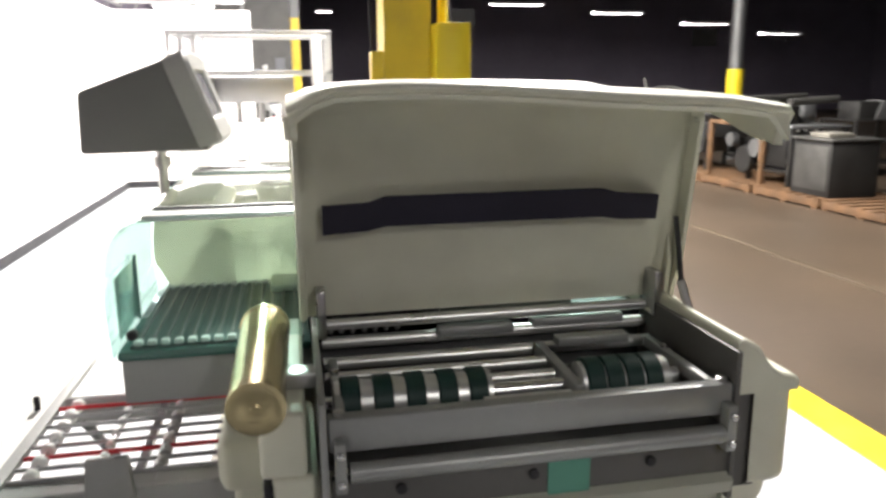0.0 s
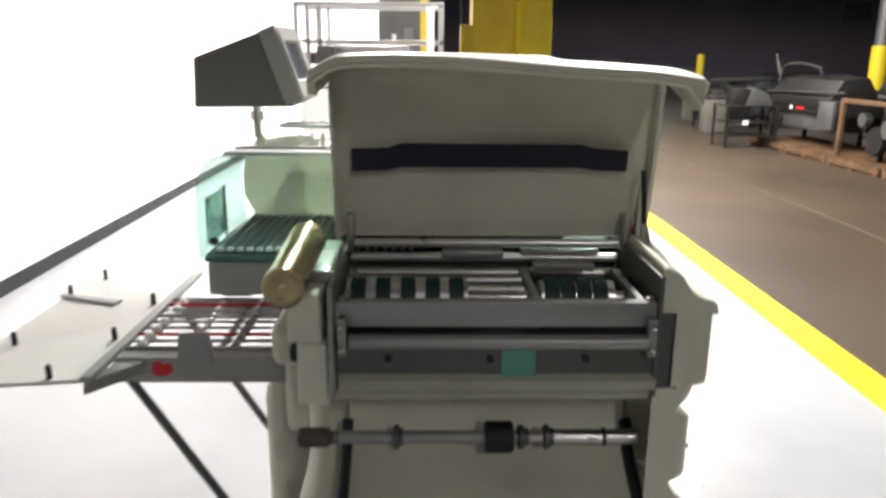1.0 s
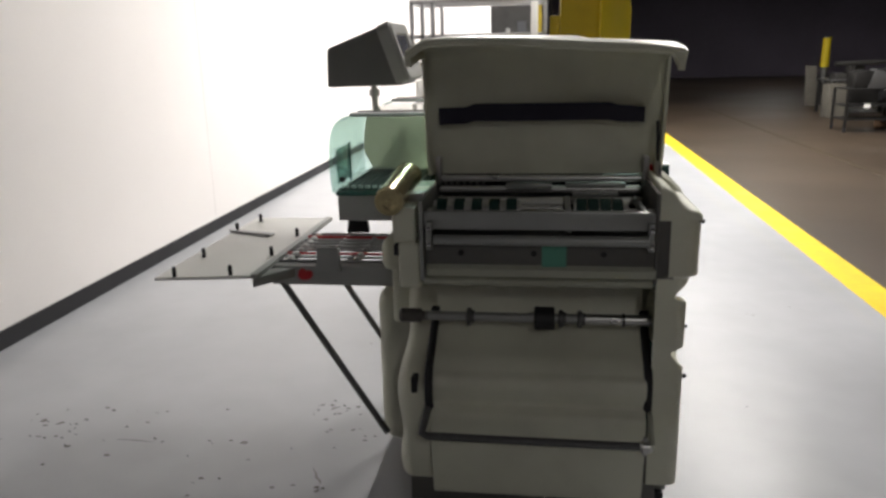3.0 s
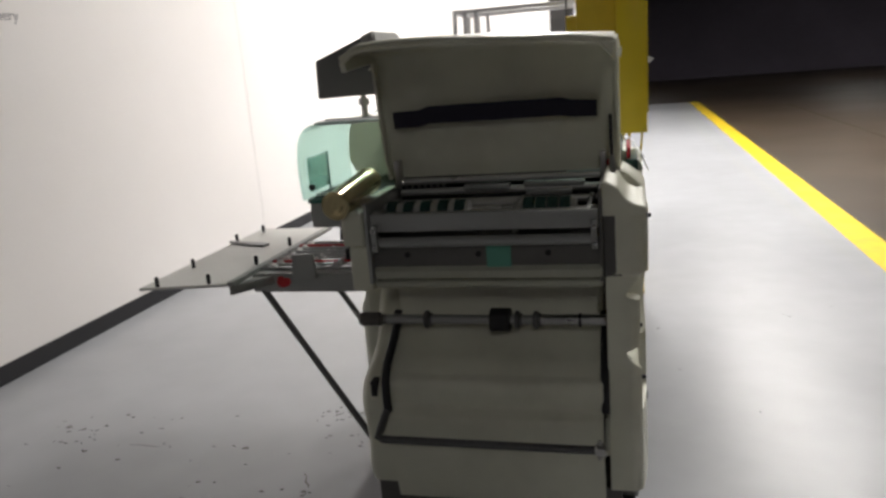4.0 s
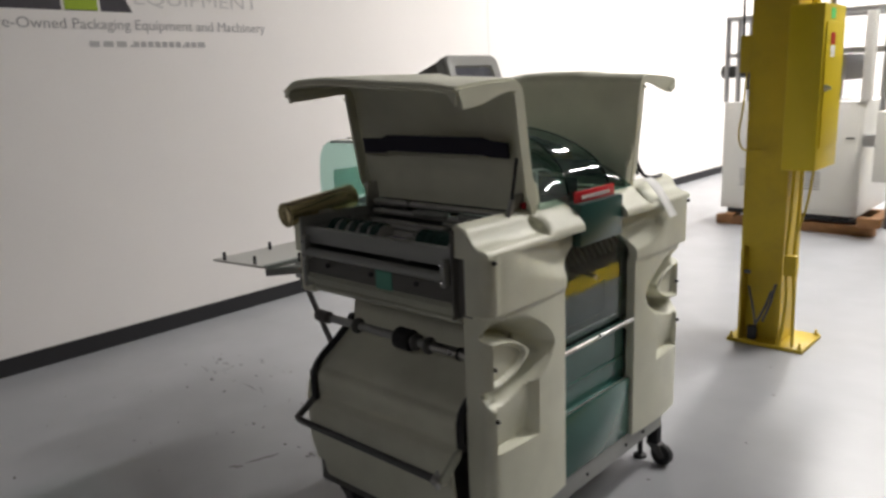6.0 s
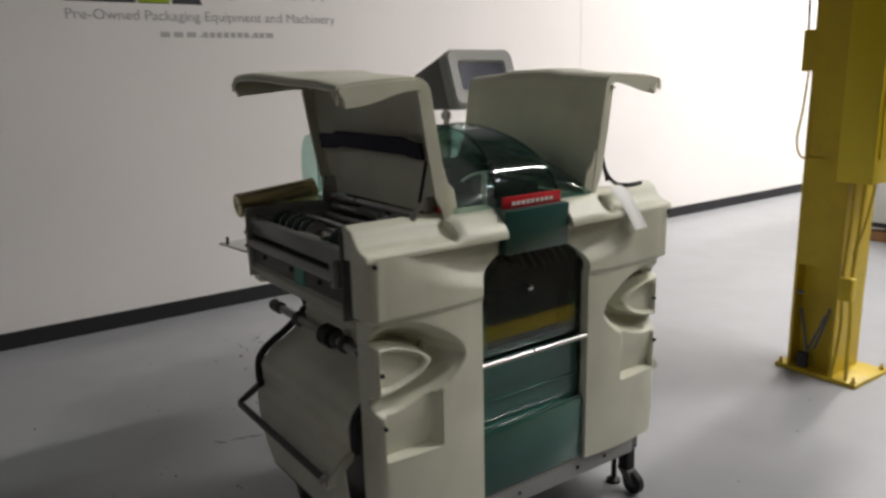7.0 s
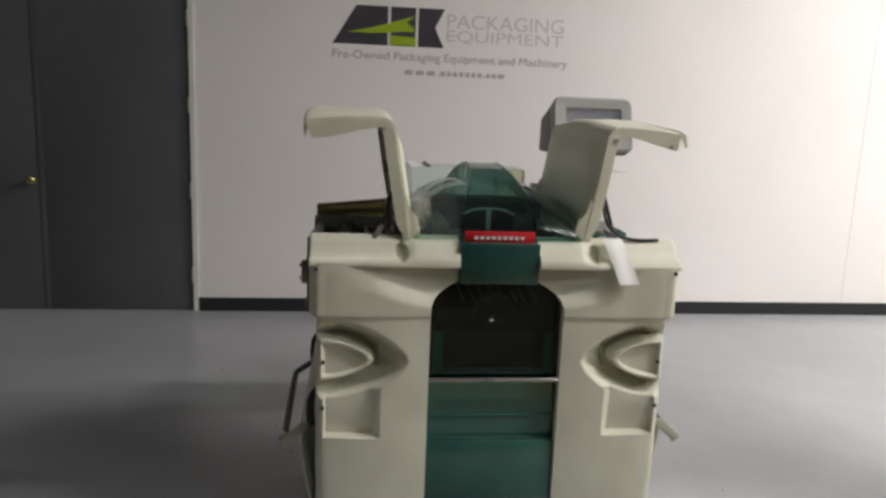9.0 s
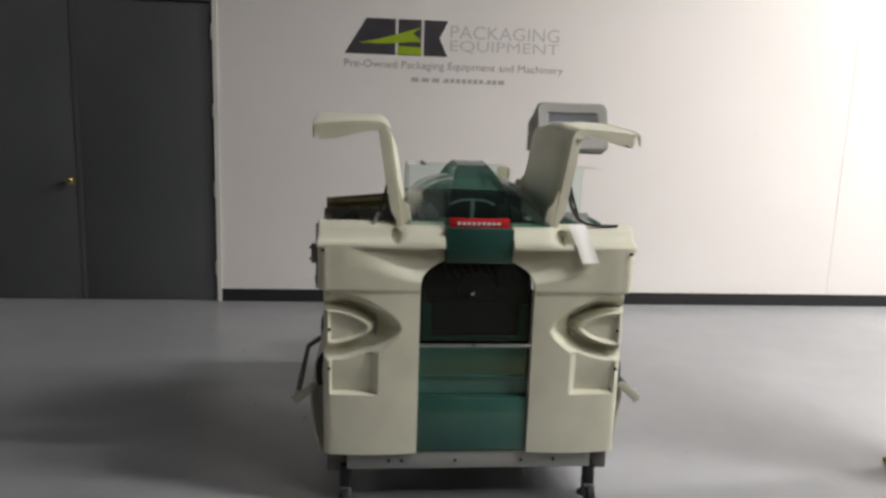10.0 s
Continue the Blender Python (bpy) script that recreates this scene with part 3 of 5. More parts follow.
part("inner_panel", prism([(-0.199, 0.692), (0.199, 0.692), (0.199, 0.835), (0.168, 0.835), (0.168, 0.706), (-0.168, 0.706), (-0.168, 0.835), (-0.199, 0.835)], "x", 0.388, 0.396), TEAL_SOLID, MACH, "teal frame behind the window")
part("window_bar", C((0.428, -0.216, 0.682), (0.428, 0.216, 0.682), 0.007, 12), STEEL, MACH, "bright metal rail under the window")
# Thin steel rod drawn as the bright reflection on the inner panel's edge.
part("inner_edge_glint", C((0.390, -0.166, 0.708), (0.390, 0.166, 0.708), 0.0025, 8), STEEL, MACH)
part("mid_panel", B(0.388, 0.396, -0.214, 0.214, 0.46, 0.676), TEAL_SOLID, MACH, "teal inner panel")
part("mid_rib", B(0.396, 0.402, -0.205, 0.205, 0.545, 0.552, 0.002), TEAL_SOLID, MACH)
drawer = part("lower_door", B(0.36, 0.424, -0.214, 0.214, 0.252, 0.470, 0.008), TEAL_SOLID, MACH, "teal lower door")
# Thin chrome rod stands in for the highlight along the door's top edge.
part("door_edge_highlight", C((0.417, -0.21, 0.4715), (0.417, 0.21, 0.4715), 0.003, 8), CHROME, drawer)

# domed cover over the middle
def dome_fn(a0, a1, scale, lift):
    def fn(u, v):
        t = math.pi * v
        c, s = math.cos(t), max(0.0, math.sin(t))
        a = a0(s) + (a1(s) - a0(s)) * u
        k = min(1, max(0, (abs(a) - 0.04) / 0.235))
        top = 0.205 * scale * math.sqrt(max(0, 1 - k ** 2.4)) + lift
        return Vector((-0.005 + (0.39 if c > 0 else 0.295) * c, a, 1.135 + top * s ** 0.85))
    return fn


half = lambda s: 0.120 - 0.066 * s ** 2
dome = part("dome", sheet(dome_fn(lambda s: -half(s), half, 1.0, 0.013), 10, 44), TEAL_SHEET, MACH, "tinted teal clear dome strip")
for side in (-1, 1):
    edge_at = lambda s: side * half(s)
    low, high = dome_fn(edge_at, edge_at, 0.80, 0.0), dome_fn(edge_at, edge_at, 1.0, 0.013)
    part("dome_wing", sheet(dome_fn(edge_at, lambda s: side * 0.272, 0.80, 0.0), 16, 40), TEAL_PALE if side < 0 else TEAL_SHEET, MACH, "clear tinted dome side")
    part("dome_step", sheet(lambda u, v: low(0, v).lerp(high(0, v), u), 3, 40), TEAL_SHEET, dome)
    part("dome_seam", tube([high(0, i / 40) for i in range(1, 40)], 0.003, 8), TEAL_SHEET, dome)
badge = part("badge", B(0.398, 0.41, -0.113, 0.113, 1.128, 1.166, 0.003), RED, MACH, "red name badge")
for i in range(9):
    y = -0.083 + i * 0.0185
    part("badge_bar", B(0.4105, 0.412, y, y + 0.0125, 1.141, 1.152), WHITE_INK, badge, "white bar of lettering")
part("lifter", B(0.174, 0.186, -0.008, 0.008, 1.10, 1.205, 0.003), WHITE_INK, MACH, "metal lifter under the dome")
part("lifter_arm", tube(bent([(0.18, -0.09, 1.19), (0.18, -0.04, 1.207), (0.18, 0.04, 1.207), (0.18, 0.09, 1.19)]), 0.004, 10), WHITE_INK, MACH)
for y in (-0.17, 0.17):
    part("inner_clamp", B(-0.1, 0.22, y - 0.03, y + 0.03, 1.10, 1.165, 0.008), DARK_STEEL, MACH)
# Added black block, standing in for the dark interior seen through the dome.
part("dark_inner_block", B(-0.29, -0.06, -0.25, 0.25, 1.10, 1.205, 0.01), BLACK, MACH, "black block added to darken the view through the dome")
part("deck", B(-0.30, 0.345, -0.27, 0.27, 1.07, 1.10), DARK_STEEL, MACH, "dark metal deck under the dome")


# raised hoods
def hood(side):
    w0, w1 = -0.322, 0.376
    out = 0.020 if side < 0 else 0.0
    line = [(0.285, 1.128), (0.292, 1.18), (0.318, 1.33), (0.338, 1.455), (0.346, 1.482), (0.362, 1.497), (0.39, 1.503), (0.48, 1.500), (0.575 + out, 1.490), (0.592 + out, 1.483)]
    pts = [Vector((0, a, z)) for a, z in line]
    pts = bent(pts, 8)
    n = len(pts) - 1

    def normal(i):
        d = pts[min(i + 1, n)] - pts[max(i - 1, 0)]
        return Vector((0, d.z, -d.y)).normalized()

    def fn(u, v):
        i = round(v * n)
        p = pts[i]
        k = u * 2 - 1
        lip = ease(1.40, 1.5, p.z)
        crown = (0.015 * (1 - k * k) + 0.007 * ease(0.42, 0.34, abs(k + 0.08)) * ease(0.56, 0.48, p.y)) * lip
        crown += (0.006 * ease(1.0, 0.7, k) + 0.022 * ease(0.5, -0.8, k) * ease(-1.02, -0.85, k)) * ease(0.42, 0.59, p.y)
        x = w0 + (w1 - w0) * u
        y = p.y + 0.012 * (1 - k * k) * ease(0.5, 0.6, p.y)
        y -= 0.016 * ease(0.93, 0.70, abs(k)) * ease(1.15, 1.24, p.z) * ease(1.47, 1.40, p.z)
        return Vector((x, side * y, p.z + crown))

    bm = sheet(fn, 40, n, 0.007)
    # turned-in edges along both sides
    for u, dx in ((0.0, 0.012), (1.0, -0.012)):
        def rim(s, v, u=u, dx=dx):
            i = round(v * n)
            nn = normal(i)
            depth = 0.036 - 0.016 * ease(1.2, 1.14, pts[i].z) - 0.010 * ease(0.345, 0.37, pts[i].y) + (0.026 if u > 0.5 else 0.010) * ease(0.38, 0.56, pts[i].y)
            p = fn(u, v)
            return p + Vector((dx * s * 0.2, side * nn.y * depth * s, nn.z * depth * s))
        sheet(rim, 3, n, 0.008, bm)

    def tip(s, u):
        p = fn(u, 1.0)
        k = abs(u * 2 - 1)
        return p + Vector((0, side * 0.004, -0.003 - (0.034 if u > 0.5 else 0.008) * ease(0.93, 0.98, k))) * s
    sheet(lambda s, u: tip(s, u), 2, 24, 0.008, bm)
    return bm


hood_a = part("hood", hood(-1), CREAM, MACH, "raised cream hood with a curved lip", 50)
hood_b = part("hood", hood(1), CREAM, MACH, "raised cream hood with a curved lip", 50)
sp = [(-0.277, 1.283), (-0.20, 1.285), (-0.17, 1.292), (0.22, 1.292), (0.25, 1.287), (0.322, 1.286), (0.322, 1.331), (0.25, 1.336), (0.22, 1.344), (-0.17, 1.344), (-0.20, 1.334), (-0.277, 1.333)]
bm = prism(sp, "y", -0.012, 0)
for v in bm.verts:
    v.co.y += -(0.318 + (v.co.z - 1.31) * 0.158 + 0.012 * ease(0.70, 0.95, abs((v.co.x - 0.03) / 0.335)))
part("foam_strip", bm, BLACK_FOAM, hood_a, "black foam strip across the inside")
for x in (-0.285, 0.335):
    part("hood_bracket", B(x - 0.008, x + 0.008, -0.335, -0.285, 1.10, 1.185, 0.003), STEEL, hood_a)
for hood_, s in ((hood_a, -1), (hood_b, 1)):
    foot = [(s * 0.302, 1.275), (s * 0.293, 1.262), (s * 0.286, 1.222), (s * 0.262, 1.204), (s * 0.250, 1.140), (s * 0.252, 1.126), (s * 0.300, 1.126), (s * 0.312, 1.20)]
    for x in (-0.320, 0.362):
        part("hood_foot", prism(foot, "x", x, x + 0.012, 0.003), CREAM, hood_, "flared cream foot of the hood")
part("gas_strut", C((0.358, -0.342, 1.29), (0.360, -0.37, 1.175), 0.005, 10), BLACK, MACH, "black gas strut")
part("gas_strut_tube", C((0.360, -0.37, 1.175), (0.366, -0.42, 1.090), 0.008, 12), STEEL, MACH)
part("gas_strut", C((0.338, 0.35, 1.29), (0.345, 0.39, 1.16), 0.006, 10), BLACK, MACH, "black gas strut")
part("red_switch", B(0.343, 0.356, -0.308, -0.288, 1.130, 1.158, 0.004), RED, MACH, "small red safety switch")

# infeed end: side plates, rollers and belts
def end_works(s):
    """Works at one end of the machine; s -1 or 1."""
    def Y(a, b):
        return sorted((s * a, s * b))
    part("side_plate", B(-0.302, -0.292, *Y(0.27, 0.615), 0.88, 1.105, 0.002), BEAM_SILVER, MACH, "bright metal side plate")
    part("side_plate", B(0.330, 0.339, *Y(0.27, 0.606), 0.88, 1.126, 0.002), APRON_GREY, MACH, "dull grey side plate")
    y0, y1 = Y(0.575, 0.603)
    beam = part("cross_beam", B(-0.290, 0.329, y0, y1, 1.024, 1.075, 0.004), BEAM_SILVER, MACH, "silver grey cross beam")
    for x in (-0.275, 0.318):
        part("bolt", turned((x, s * 0.585, 1.075), (0, 0, 1), [(0, 0.009), (0.005, 0.009), (0.006, 0.004)], 12), STEEL, beam)
        y0, y1 = Y(0.60, 0.625)
        hook = part("end_bracket", B(x - 0.008, x + 0.008, y0, y1, 0.972, 1.048, 0.003), BEAM_SILVER, MACH)
        for z in (0.988, 1.032):
            part("bracket_bolt", turned((x, s * 0.625, z), (0, s, 0), [(0, 0.006), (0.005, 0.006), (0.007, 0.003)], 10), CHROME, hook)
    # Added dark block; the shaded gap beside the cowl is put into its colour.
    part("end_filler", B(0.341, 0.385, *Y(0.50, 0.588), 0.89, 1.070), APRON_GREY, MACH)
    part("feed_roller", C((-0.262, s * 0.612, 0.998), (0.310, s * 0.612, 0.998), 0.0145, 24), BEAM_SILVER, MACH, "satin grey roller")
    y0, y1 = Y(0.585, 0.600)
    pan = part("apron", B(-0.288, 0.335, y0, y1, 0.916, 0.982, 0.002), APRON_GREY, MACH, "grey metal apron plate")
    for x in (-0.189, 0.01, 0.197):
        part("bolt", turned((x, s * 0.6, 0.960), (0, s, 0), [(0, 0.008), (0.006, 0.008), (0.008, 0.004)], 12), BLACK, pan, "black bolt head")
    bm = prism([(s * 0.600, 0.926), (s * 0.612, 0.915), (s * 0.606, 0.893), (s * 0.56, 0.884), (s * 0.56, 0.892), (s * 0.596, 0.90), (s * 0.6, 0.912), (s * 0.59, 0.926)], "x", -0.285, 0.335)
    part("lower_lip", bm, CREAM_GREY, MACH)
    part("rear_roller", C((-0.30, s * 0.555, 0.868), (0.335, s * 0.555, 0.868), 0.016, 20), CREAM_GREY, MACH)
    y0, y1 = Y(0.27, 0.575)
    part("tray_floor", B(-0.292, 0.330, y0, y1, 0.985, 0.995), DARK_STEEL, MACH, "dark tray under the belts")
    y0, y1 = Y(0.262, 0.27)
    part("tray_back", B(-0.292, 0.330, y0, y1, 0.985, 1.10), DARK_STEEL, MACH)
    shaft = part("belt_shaft", C((-0.29, s * 0.49, 1.048), (0.328, s * 0.49, 1.048), 0.012, 16), CHROME, MACH, "bright steel shaft")
    for x in (-0.252, -0.202, -0.152, -0.102, -0.054, 0.140, 0.172, 0.205, 0.238):
        part("belt", turned((x - 0.015, s * 0.49, 1.048), (1, 0, 0), [(0, 0.039), (0.002, 0.042), (0.028, 0.042), (0.030, 0.039)], 30), BELT_GREEN, shaft, "dark green belt on its pulley")
        part("belt_ring", C((x + 0.0145, s * 0.49, 1.048), (x + 0.0235, s * 0.49, 1.048), 0.037, 24), DRUM_STEEL, shaft, "bright steel ring")
    for x0, x1 in ((-0.276, -0.032), (0.118, 0.268)):
        part("pulley_drum", C((x0, s * 0.49, 1.048), (x1, s * 0.49, 1.048), 0.0355, 28), DRUM_STEEL, shaft, "bright steel pulley drum")
    for x in (-0.278, 0.296):
        bar = part("frame_bar", B(x, x + 0.014, *Y(0.36, 0.574), 1.054, 1.074, 0.002), BEAM_SILVER, MACH, "bright metal side bar")
        part("bolt", turned((x + 0.007, s * 0.43, 1.074), (0, 0, 1), [(0, 0.007), (0.006, 0.007), (0.008, 0.003)], 10), CHROME, bar)
    part("shaft_end", C((0.268, s * 0.49, 1.048), (0.294, s * 0.49, 1.048), 0.014, 16), DRUM_STEEL, shaft, "bright shaft end")
    part("divider", B(0.095, 0.112, *Y(0.33, 0.545), 1.0, 1.068, 0.003), GREY_PAINT, MACH)
    part("divider_cap", B(0.118, 0.25, *Y(0.37, 0.40), 1.078, 1.094, 0.003), BEAM_SILVER, MACH)
    for a, z, x1 in ((0.535, 1.050, 0.09), (0.455, 1.054, 0.09), (0.41, 1.06, 0.09)):
        part("cross_rod", C((-0.05 if a > 0.42 else -0.285, s * a, z), (x1, s * a, z), 0.009, 14), DRUM_STEEL, MACH)
    for a, z in ((0.30, 1.082), (0.325, 1.052)):
        part("back_rod", C((-0.285, s * a, z), (0.325, s * a, z), 0.011, 14), DRUM_STEEL, MACH)
    part("hinge_rod", C((-0.285, s * 0.302, 1.116), (0.325, s * 0.302, 1.116), 0.010, 14), DRUM_STEEL, MACH, "bright hinge rod")
    for x0, x1, a in ((-0.08, 0.06, 0.315), (0.10, 0.28, 0.30)):
        part("back_clamp", B(x0, x1, *Y(a - 0.02, a + 0.012), 1.085, 1.103, 0.005), BEAM_SILVER, MACH)
    for i in range(7):
        x = -0.27 + i * 0.02
        part("spring_stub", C((x, s * 0.29, 1.096), (x, s * 0.29, 1.115), 0.005, 8), ALU, MACH)


end_works(-1)
end_works(1)
part("sticker", B(0.032, 0.098, -0.6035, -0.6005, 0.922, 0.982), STICKER, MACH, "pale green sticker")

for s in (-1, 1):
    # curved skirt below the infeed, with end posts
    skirt = bent([Vector((0, s * a, z)) for a, z in ((0.400, 0.880), (0.410, 0.800), (0.424, 0.735), (0.452, 0.685), (0.500, 0.648), (0.545, 0.625), (0.568, 0.607), (0.580, 0.594), (0.599, 0.580), (0.601, 0.555), (0.589, 0.508), (0.603, 0.489), (0.618, 0.477), (0.621, 0.450), (0.616, 0.380), (0.603, 0.295), (0.588, 0.225), (0.580, 0.205))], 4)
    n = len(skirt) - 1
    part("skirt", sheet(lambda u, v: Vector((-0.284 + 0.612 * u, skirt[round(v * n)].y, skirt[round(v * n)].z)), 8, n, 0.008), CREAM, MACH, "curved cream skirt panel", 60)
    edge = bent([Vector((0, a, z)) for a, z in ((0.30, 0.885), (0.32, 0.78), (0.38, 0.70), (0.47, 0.61), (0.565, 0.555), (0.592, 0.51), (0.602, 0.43), (0.597, 0.33), (0.575, 0.24))], 3)
    m = len(edge) - 1

    def post(u, v):
        """Front face of the post, turning round to its outer side."""
        t = max(0.0, (u - 0.4) / 0.6)
        p = edge[round(v * m)]
        return Vector((-0.290 - 0.058 * min(1, u / 0.4) - (0.052 + 0.009 * math.sin((p.z - 0.2) * 26)) * math.sin(t * math.pi / 2), s * (p.y - 0.17 * (1 - math.cos(t * math.pi / 2))), p.z))

    part("end_post", sheet(post, 16, m, 0.012), CREAM, MACH, "cream end post", 60)
    part("post_slot", B(-0.345, -0.327, *sorted((s * 0.55, s * 0.590)), 0.525, 0.572, 0.002), BLACK, MACH, "small black slot")
    # The recess's shade is put into this wall's darker cream.
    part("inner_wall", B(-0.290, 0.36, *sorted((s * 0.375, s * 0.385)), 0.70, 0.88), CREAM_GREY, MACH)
    zs = 0.738
    rod = part("roll_shaft", C((-0.31, s * 0.505, zs), (0.345, s * 0.505, zs), 0.014, 18), GREY_PAINT, MACH, "grey film roll shaft")
    part("roll_stop", turned((0.012, s * 0.505, zs), (1, 0, 0), [(0, 0.030), (0.003, 0.034), (0.056, 0.034), (0.059, 0.030)], 26), BLACK, rod, "black rubber roll stop")
    for x in (-0.185, 0.082, 0.136):
        part("roll_collar", turned((x, s * 0.505, zs), (1, 0, 0), [(0, 0.021), (0.003, 0.026), (0.012, 0.026), (0.015, 0.019), (0.022, 0.019)], 22), DARK_STEEL, rod, "dark metal collar")
    part("shaft_sleeve", C((0.155, s * 0.505, zs), (0.262, s * 0.505, zs), 0.0165, 20), STEEL, rod, "bright steel sleeve")
    part("sleeve_ring", C((0.263, s * 0.505, zs), (0.270, s * 0.505, zs), 0.019, 20), BLACK, rod)
    part("shaft_sleeve", C((0.271, s * 0.505, zs), (0.338, s * 0.505, zs), 0.0165, 20), STEEL, rod, "bright steel sleeve")
    part("shaft_knob", turned((-0.300, s * 0.505, zs), (-1, 0, 0), [(0, 0.014), (0.02, 0.014), (0.022, 0.020), (0.030, 0.021), (0.080, 0.021), (0.087, 0.016)], 20), KNOB_BROWN, rod, "dark brown end knob")
    # guide arms follow the slope of the end post, then drop to the swing bar
    for x, k in ((-0.288, 0), (0.333, 0.022)):
        arm = bent([(x, s * (a - k), z) for a, z in ((0.430, 0.722), (0.460, 0.704), (0.512, 0.668), (0.560, 0.640), (0.592, 0.616), (0.612, 0.585), (0.616, 0.530), (0.612, 0.492))])
        part("guide_arm", tube(arm, 0.0125), BLACK, MACH, "black bent guide arm")
        part("arm_pivot", turned((x + 0.012, s * 0.430, 0.722), (-1, 0, 0), [(0, 0.020), (0.022, 0.020), (0.026, 0.014)], 18), BLACK, MACH, "round black arm pivot")
    loop = [(-0.286, s * 0.604, 0.500), (-0.292, s * 0.622, 0.492), (-0.298, s * 0.664, 0.462), (-0.300, s * 0.684, 0.448), (-0.284, s * 0.688, 0.442), (0.306, s * 0.680, 0.434)]
    part("swing_bar", tube(loop, 0.0115), DARK_STEEL, MACH, "dark swing bar across the skirt")
    joint = part("swing_joint", turned((0.306, s * 0.680, 0.434), (1, 0, 0), [(0, 0.013), (0.006, 0.018), (0.026, 0.018), (0.032, 0.011)], 14), STEEL, MACH)
    part("joint_pin", C((0.320, s * 0.680, 0.408), (0.320, s * 0.680, 0.462), 0.006, 10), STEEL, joint)
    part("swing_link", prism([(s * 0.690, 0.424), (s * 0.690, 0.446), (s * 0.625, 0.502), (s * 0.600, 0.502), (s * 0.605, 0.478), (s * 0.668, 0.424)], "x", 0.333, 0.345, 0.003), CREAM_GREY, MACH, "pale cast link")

# brass-coloured core hanging beside the infeed
can = part("film_core", turned((-0.385, -0.606, 1.102), (0.006, 0.297, 0.03), [(0, 0.037), (0.001, 0.041), (0.012, 0.0415), (0.014, 0.040), (0.265, 0.040), (0.267, 0.0415), (0.28, 0.041)], 36), BRASS, MACH, "brass-coloured metal cylinder")
part("core_cap", turned((-0.385, -0.6045, 1.102), (-0.006, -0.297, -0.03), [(0, 0.035), (0.002, 0.034), (0.0025, 0.022), (0.0015, 0.02), (0.0015, 0.008), (0.003, 0.006)], 32), BRASS, can)
part("core_bracket", B(-0.352, -0.300, -0.50, -0.455, 1.081, 1.106, 0.004), STEEL, MACH, "bright metal core bracket")

# base frame, legs and casters
base = part("base_frame", B(-0.36, 0.372, -0.560, -0.48, 0.150, 0.25, 0.004), APRON_GREY, MACH, "grey steel base frame")
part("base_frame", B(-0.36, 0.372, 0.48, 0.560, 0.150, 0.25, 0.004), APRON_GREY, MACH, "grey steel base frame")
part("base_frame", B(0.372, 0.417, -0.48, 0.48, 0.178, 0.25, 0.004), GREY_PAINT, MACH, "grey steel base frame")
part("base_frame", B(-0.36, -0.32, -0.48, 0.48, 0.175, 0.25, 0.004), APRON_GREY, MACH, "grey steel base frame")
part("base_pan", B(-0.32, 0.385, -0.48, 0.48, 0.19, 0.20), DARK_STEEL, MACH, "dark pan under the machine")
for x in (-0.31, 0.385):
    for y in (-0.485, 0.485):
        s = 1 if y > 0 else -1
        part("leg", prism([(y - s * 0.02, 0.18), (y + s * 0.02, 0.18), (y + s * 0.022, 0.089), (y - s * 0.018, 0.089)], "x", x - 0.022, x + 0.022, 0.003), BASE_BLACK, MACH, "black steel leg")
        fork = part("caster_fork", prism([(x - 0.025, 0.099), (x + 0.03, 0.099), (x + 0.055, 0.054), (x + 0.035, 0.044), (x + 0.005, 0.074)], "y", y - 0.022, y + 0.022, 0.002), DARK_STEEL, MACH)
        part("caster_wheel", turned((x + 0.035, y - 0.016, 0.056), (0, 1, 0), [(0, 0.026), (0.002, 0.038), (0.006, 0.042), (0.026, 0.042), (0.030, 0.038), (0.032, 0.026)], 26), BLACK, fork, "black caster wheel")
for y in (-0.49, 0.49):
    foot = part("levelling_foot", turned((0.325, y, 0.014), (0, 0, 1), [(0, 0.026), (0.010, 0.026), (0.018, 0.010), (0.165, 0.010)], 18), BLACK, MACH, "black threaded levelling foot")
    part("lock_nut", turned((0.325, y, 0.150), (0, 0, 1), [(0, 0.018), (0.012, 0.018)], 6), STEEL, foot)
part("rear_body", B(-0.556, -0.30, -0.10, 0.50, 0.075, 0.680, 0.06, seg=5), CREAM, MACH, "rounded cream rear body")
part("rear_shoulder", B(-0.478, -0.36, -0.325, 0.30, 0.815, 0.924, 0.030, seg=5), CREAM, MACH, "rounded cream shoulder over the rear body")
part("rear_neck", B(-0.458, -0.36, -0.27, 0.28, 0.62, 0.83, 0.02, seg=3), CREAM, MACH, "cream neck under the shoulder")
for s in (-1, 1):
    block = part("corner_block", B(-0.372, -0.306, *sorted((s * 0.30, s * 0.574)), 0.844, 0.9785, 0.010, seg=3), CREAM, MACH, "cream corner block")
    part("block_slot", B(-0.384, -0.371, *sorted((s * 0.540, s * 0.572)), 0.940, 0.970, 0.002), BLACK, block, "small black slot")
for y in (-0.32, -0.27, -0.06, 0.20, 0.33):
    part("bolt", turned((0.417, y, 0.212), (1, 0, 0), [(0, 0.006), (0.004, 0.006), (0.005, 0.003)], 10), BLACK, base, "dark bolt head")
# rear infeed with its two tinted covers
part("infeed_box", B(-0.645, -0.305, -0.20, 0.68, 0.955, 1.040, 0.006), GREY_PAINT, MACH, "grey infeed conveyor box")
part("infeed_trim", B(-0.649, -0.303, -0.206, 0.685, 1.040, 1.058, 0.004), TEAL_SOLID, MACH, "teal trim round the conveyor")
bed = part("infeed_bed", B(-0.628, -0.315, -0.19, 0.67, 1.058, 1.064), BELT_GREEN, MACH, "dark green conveyor bed")
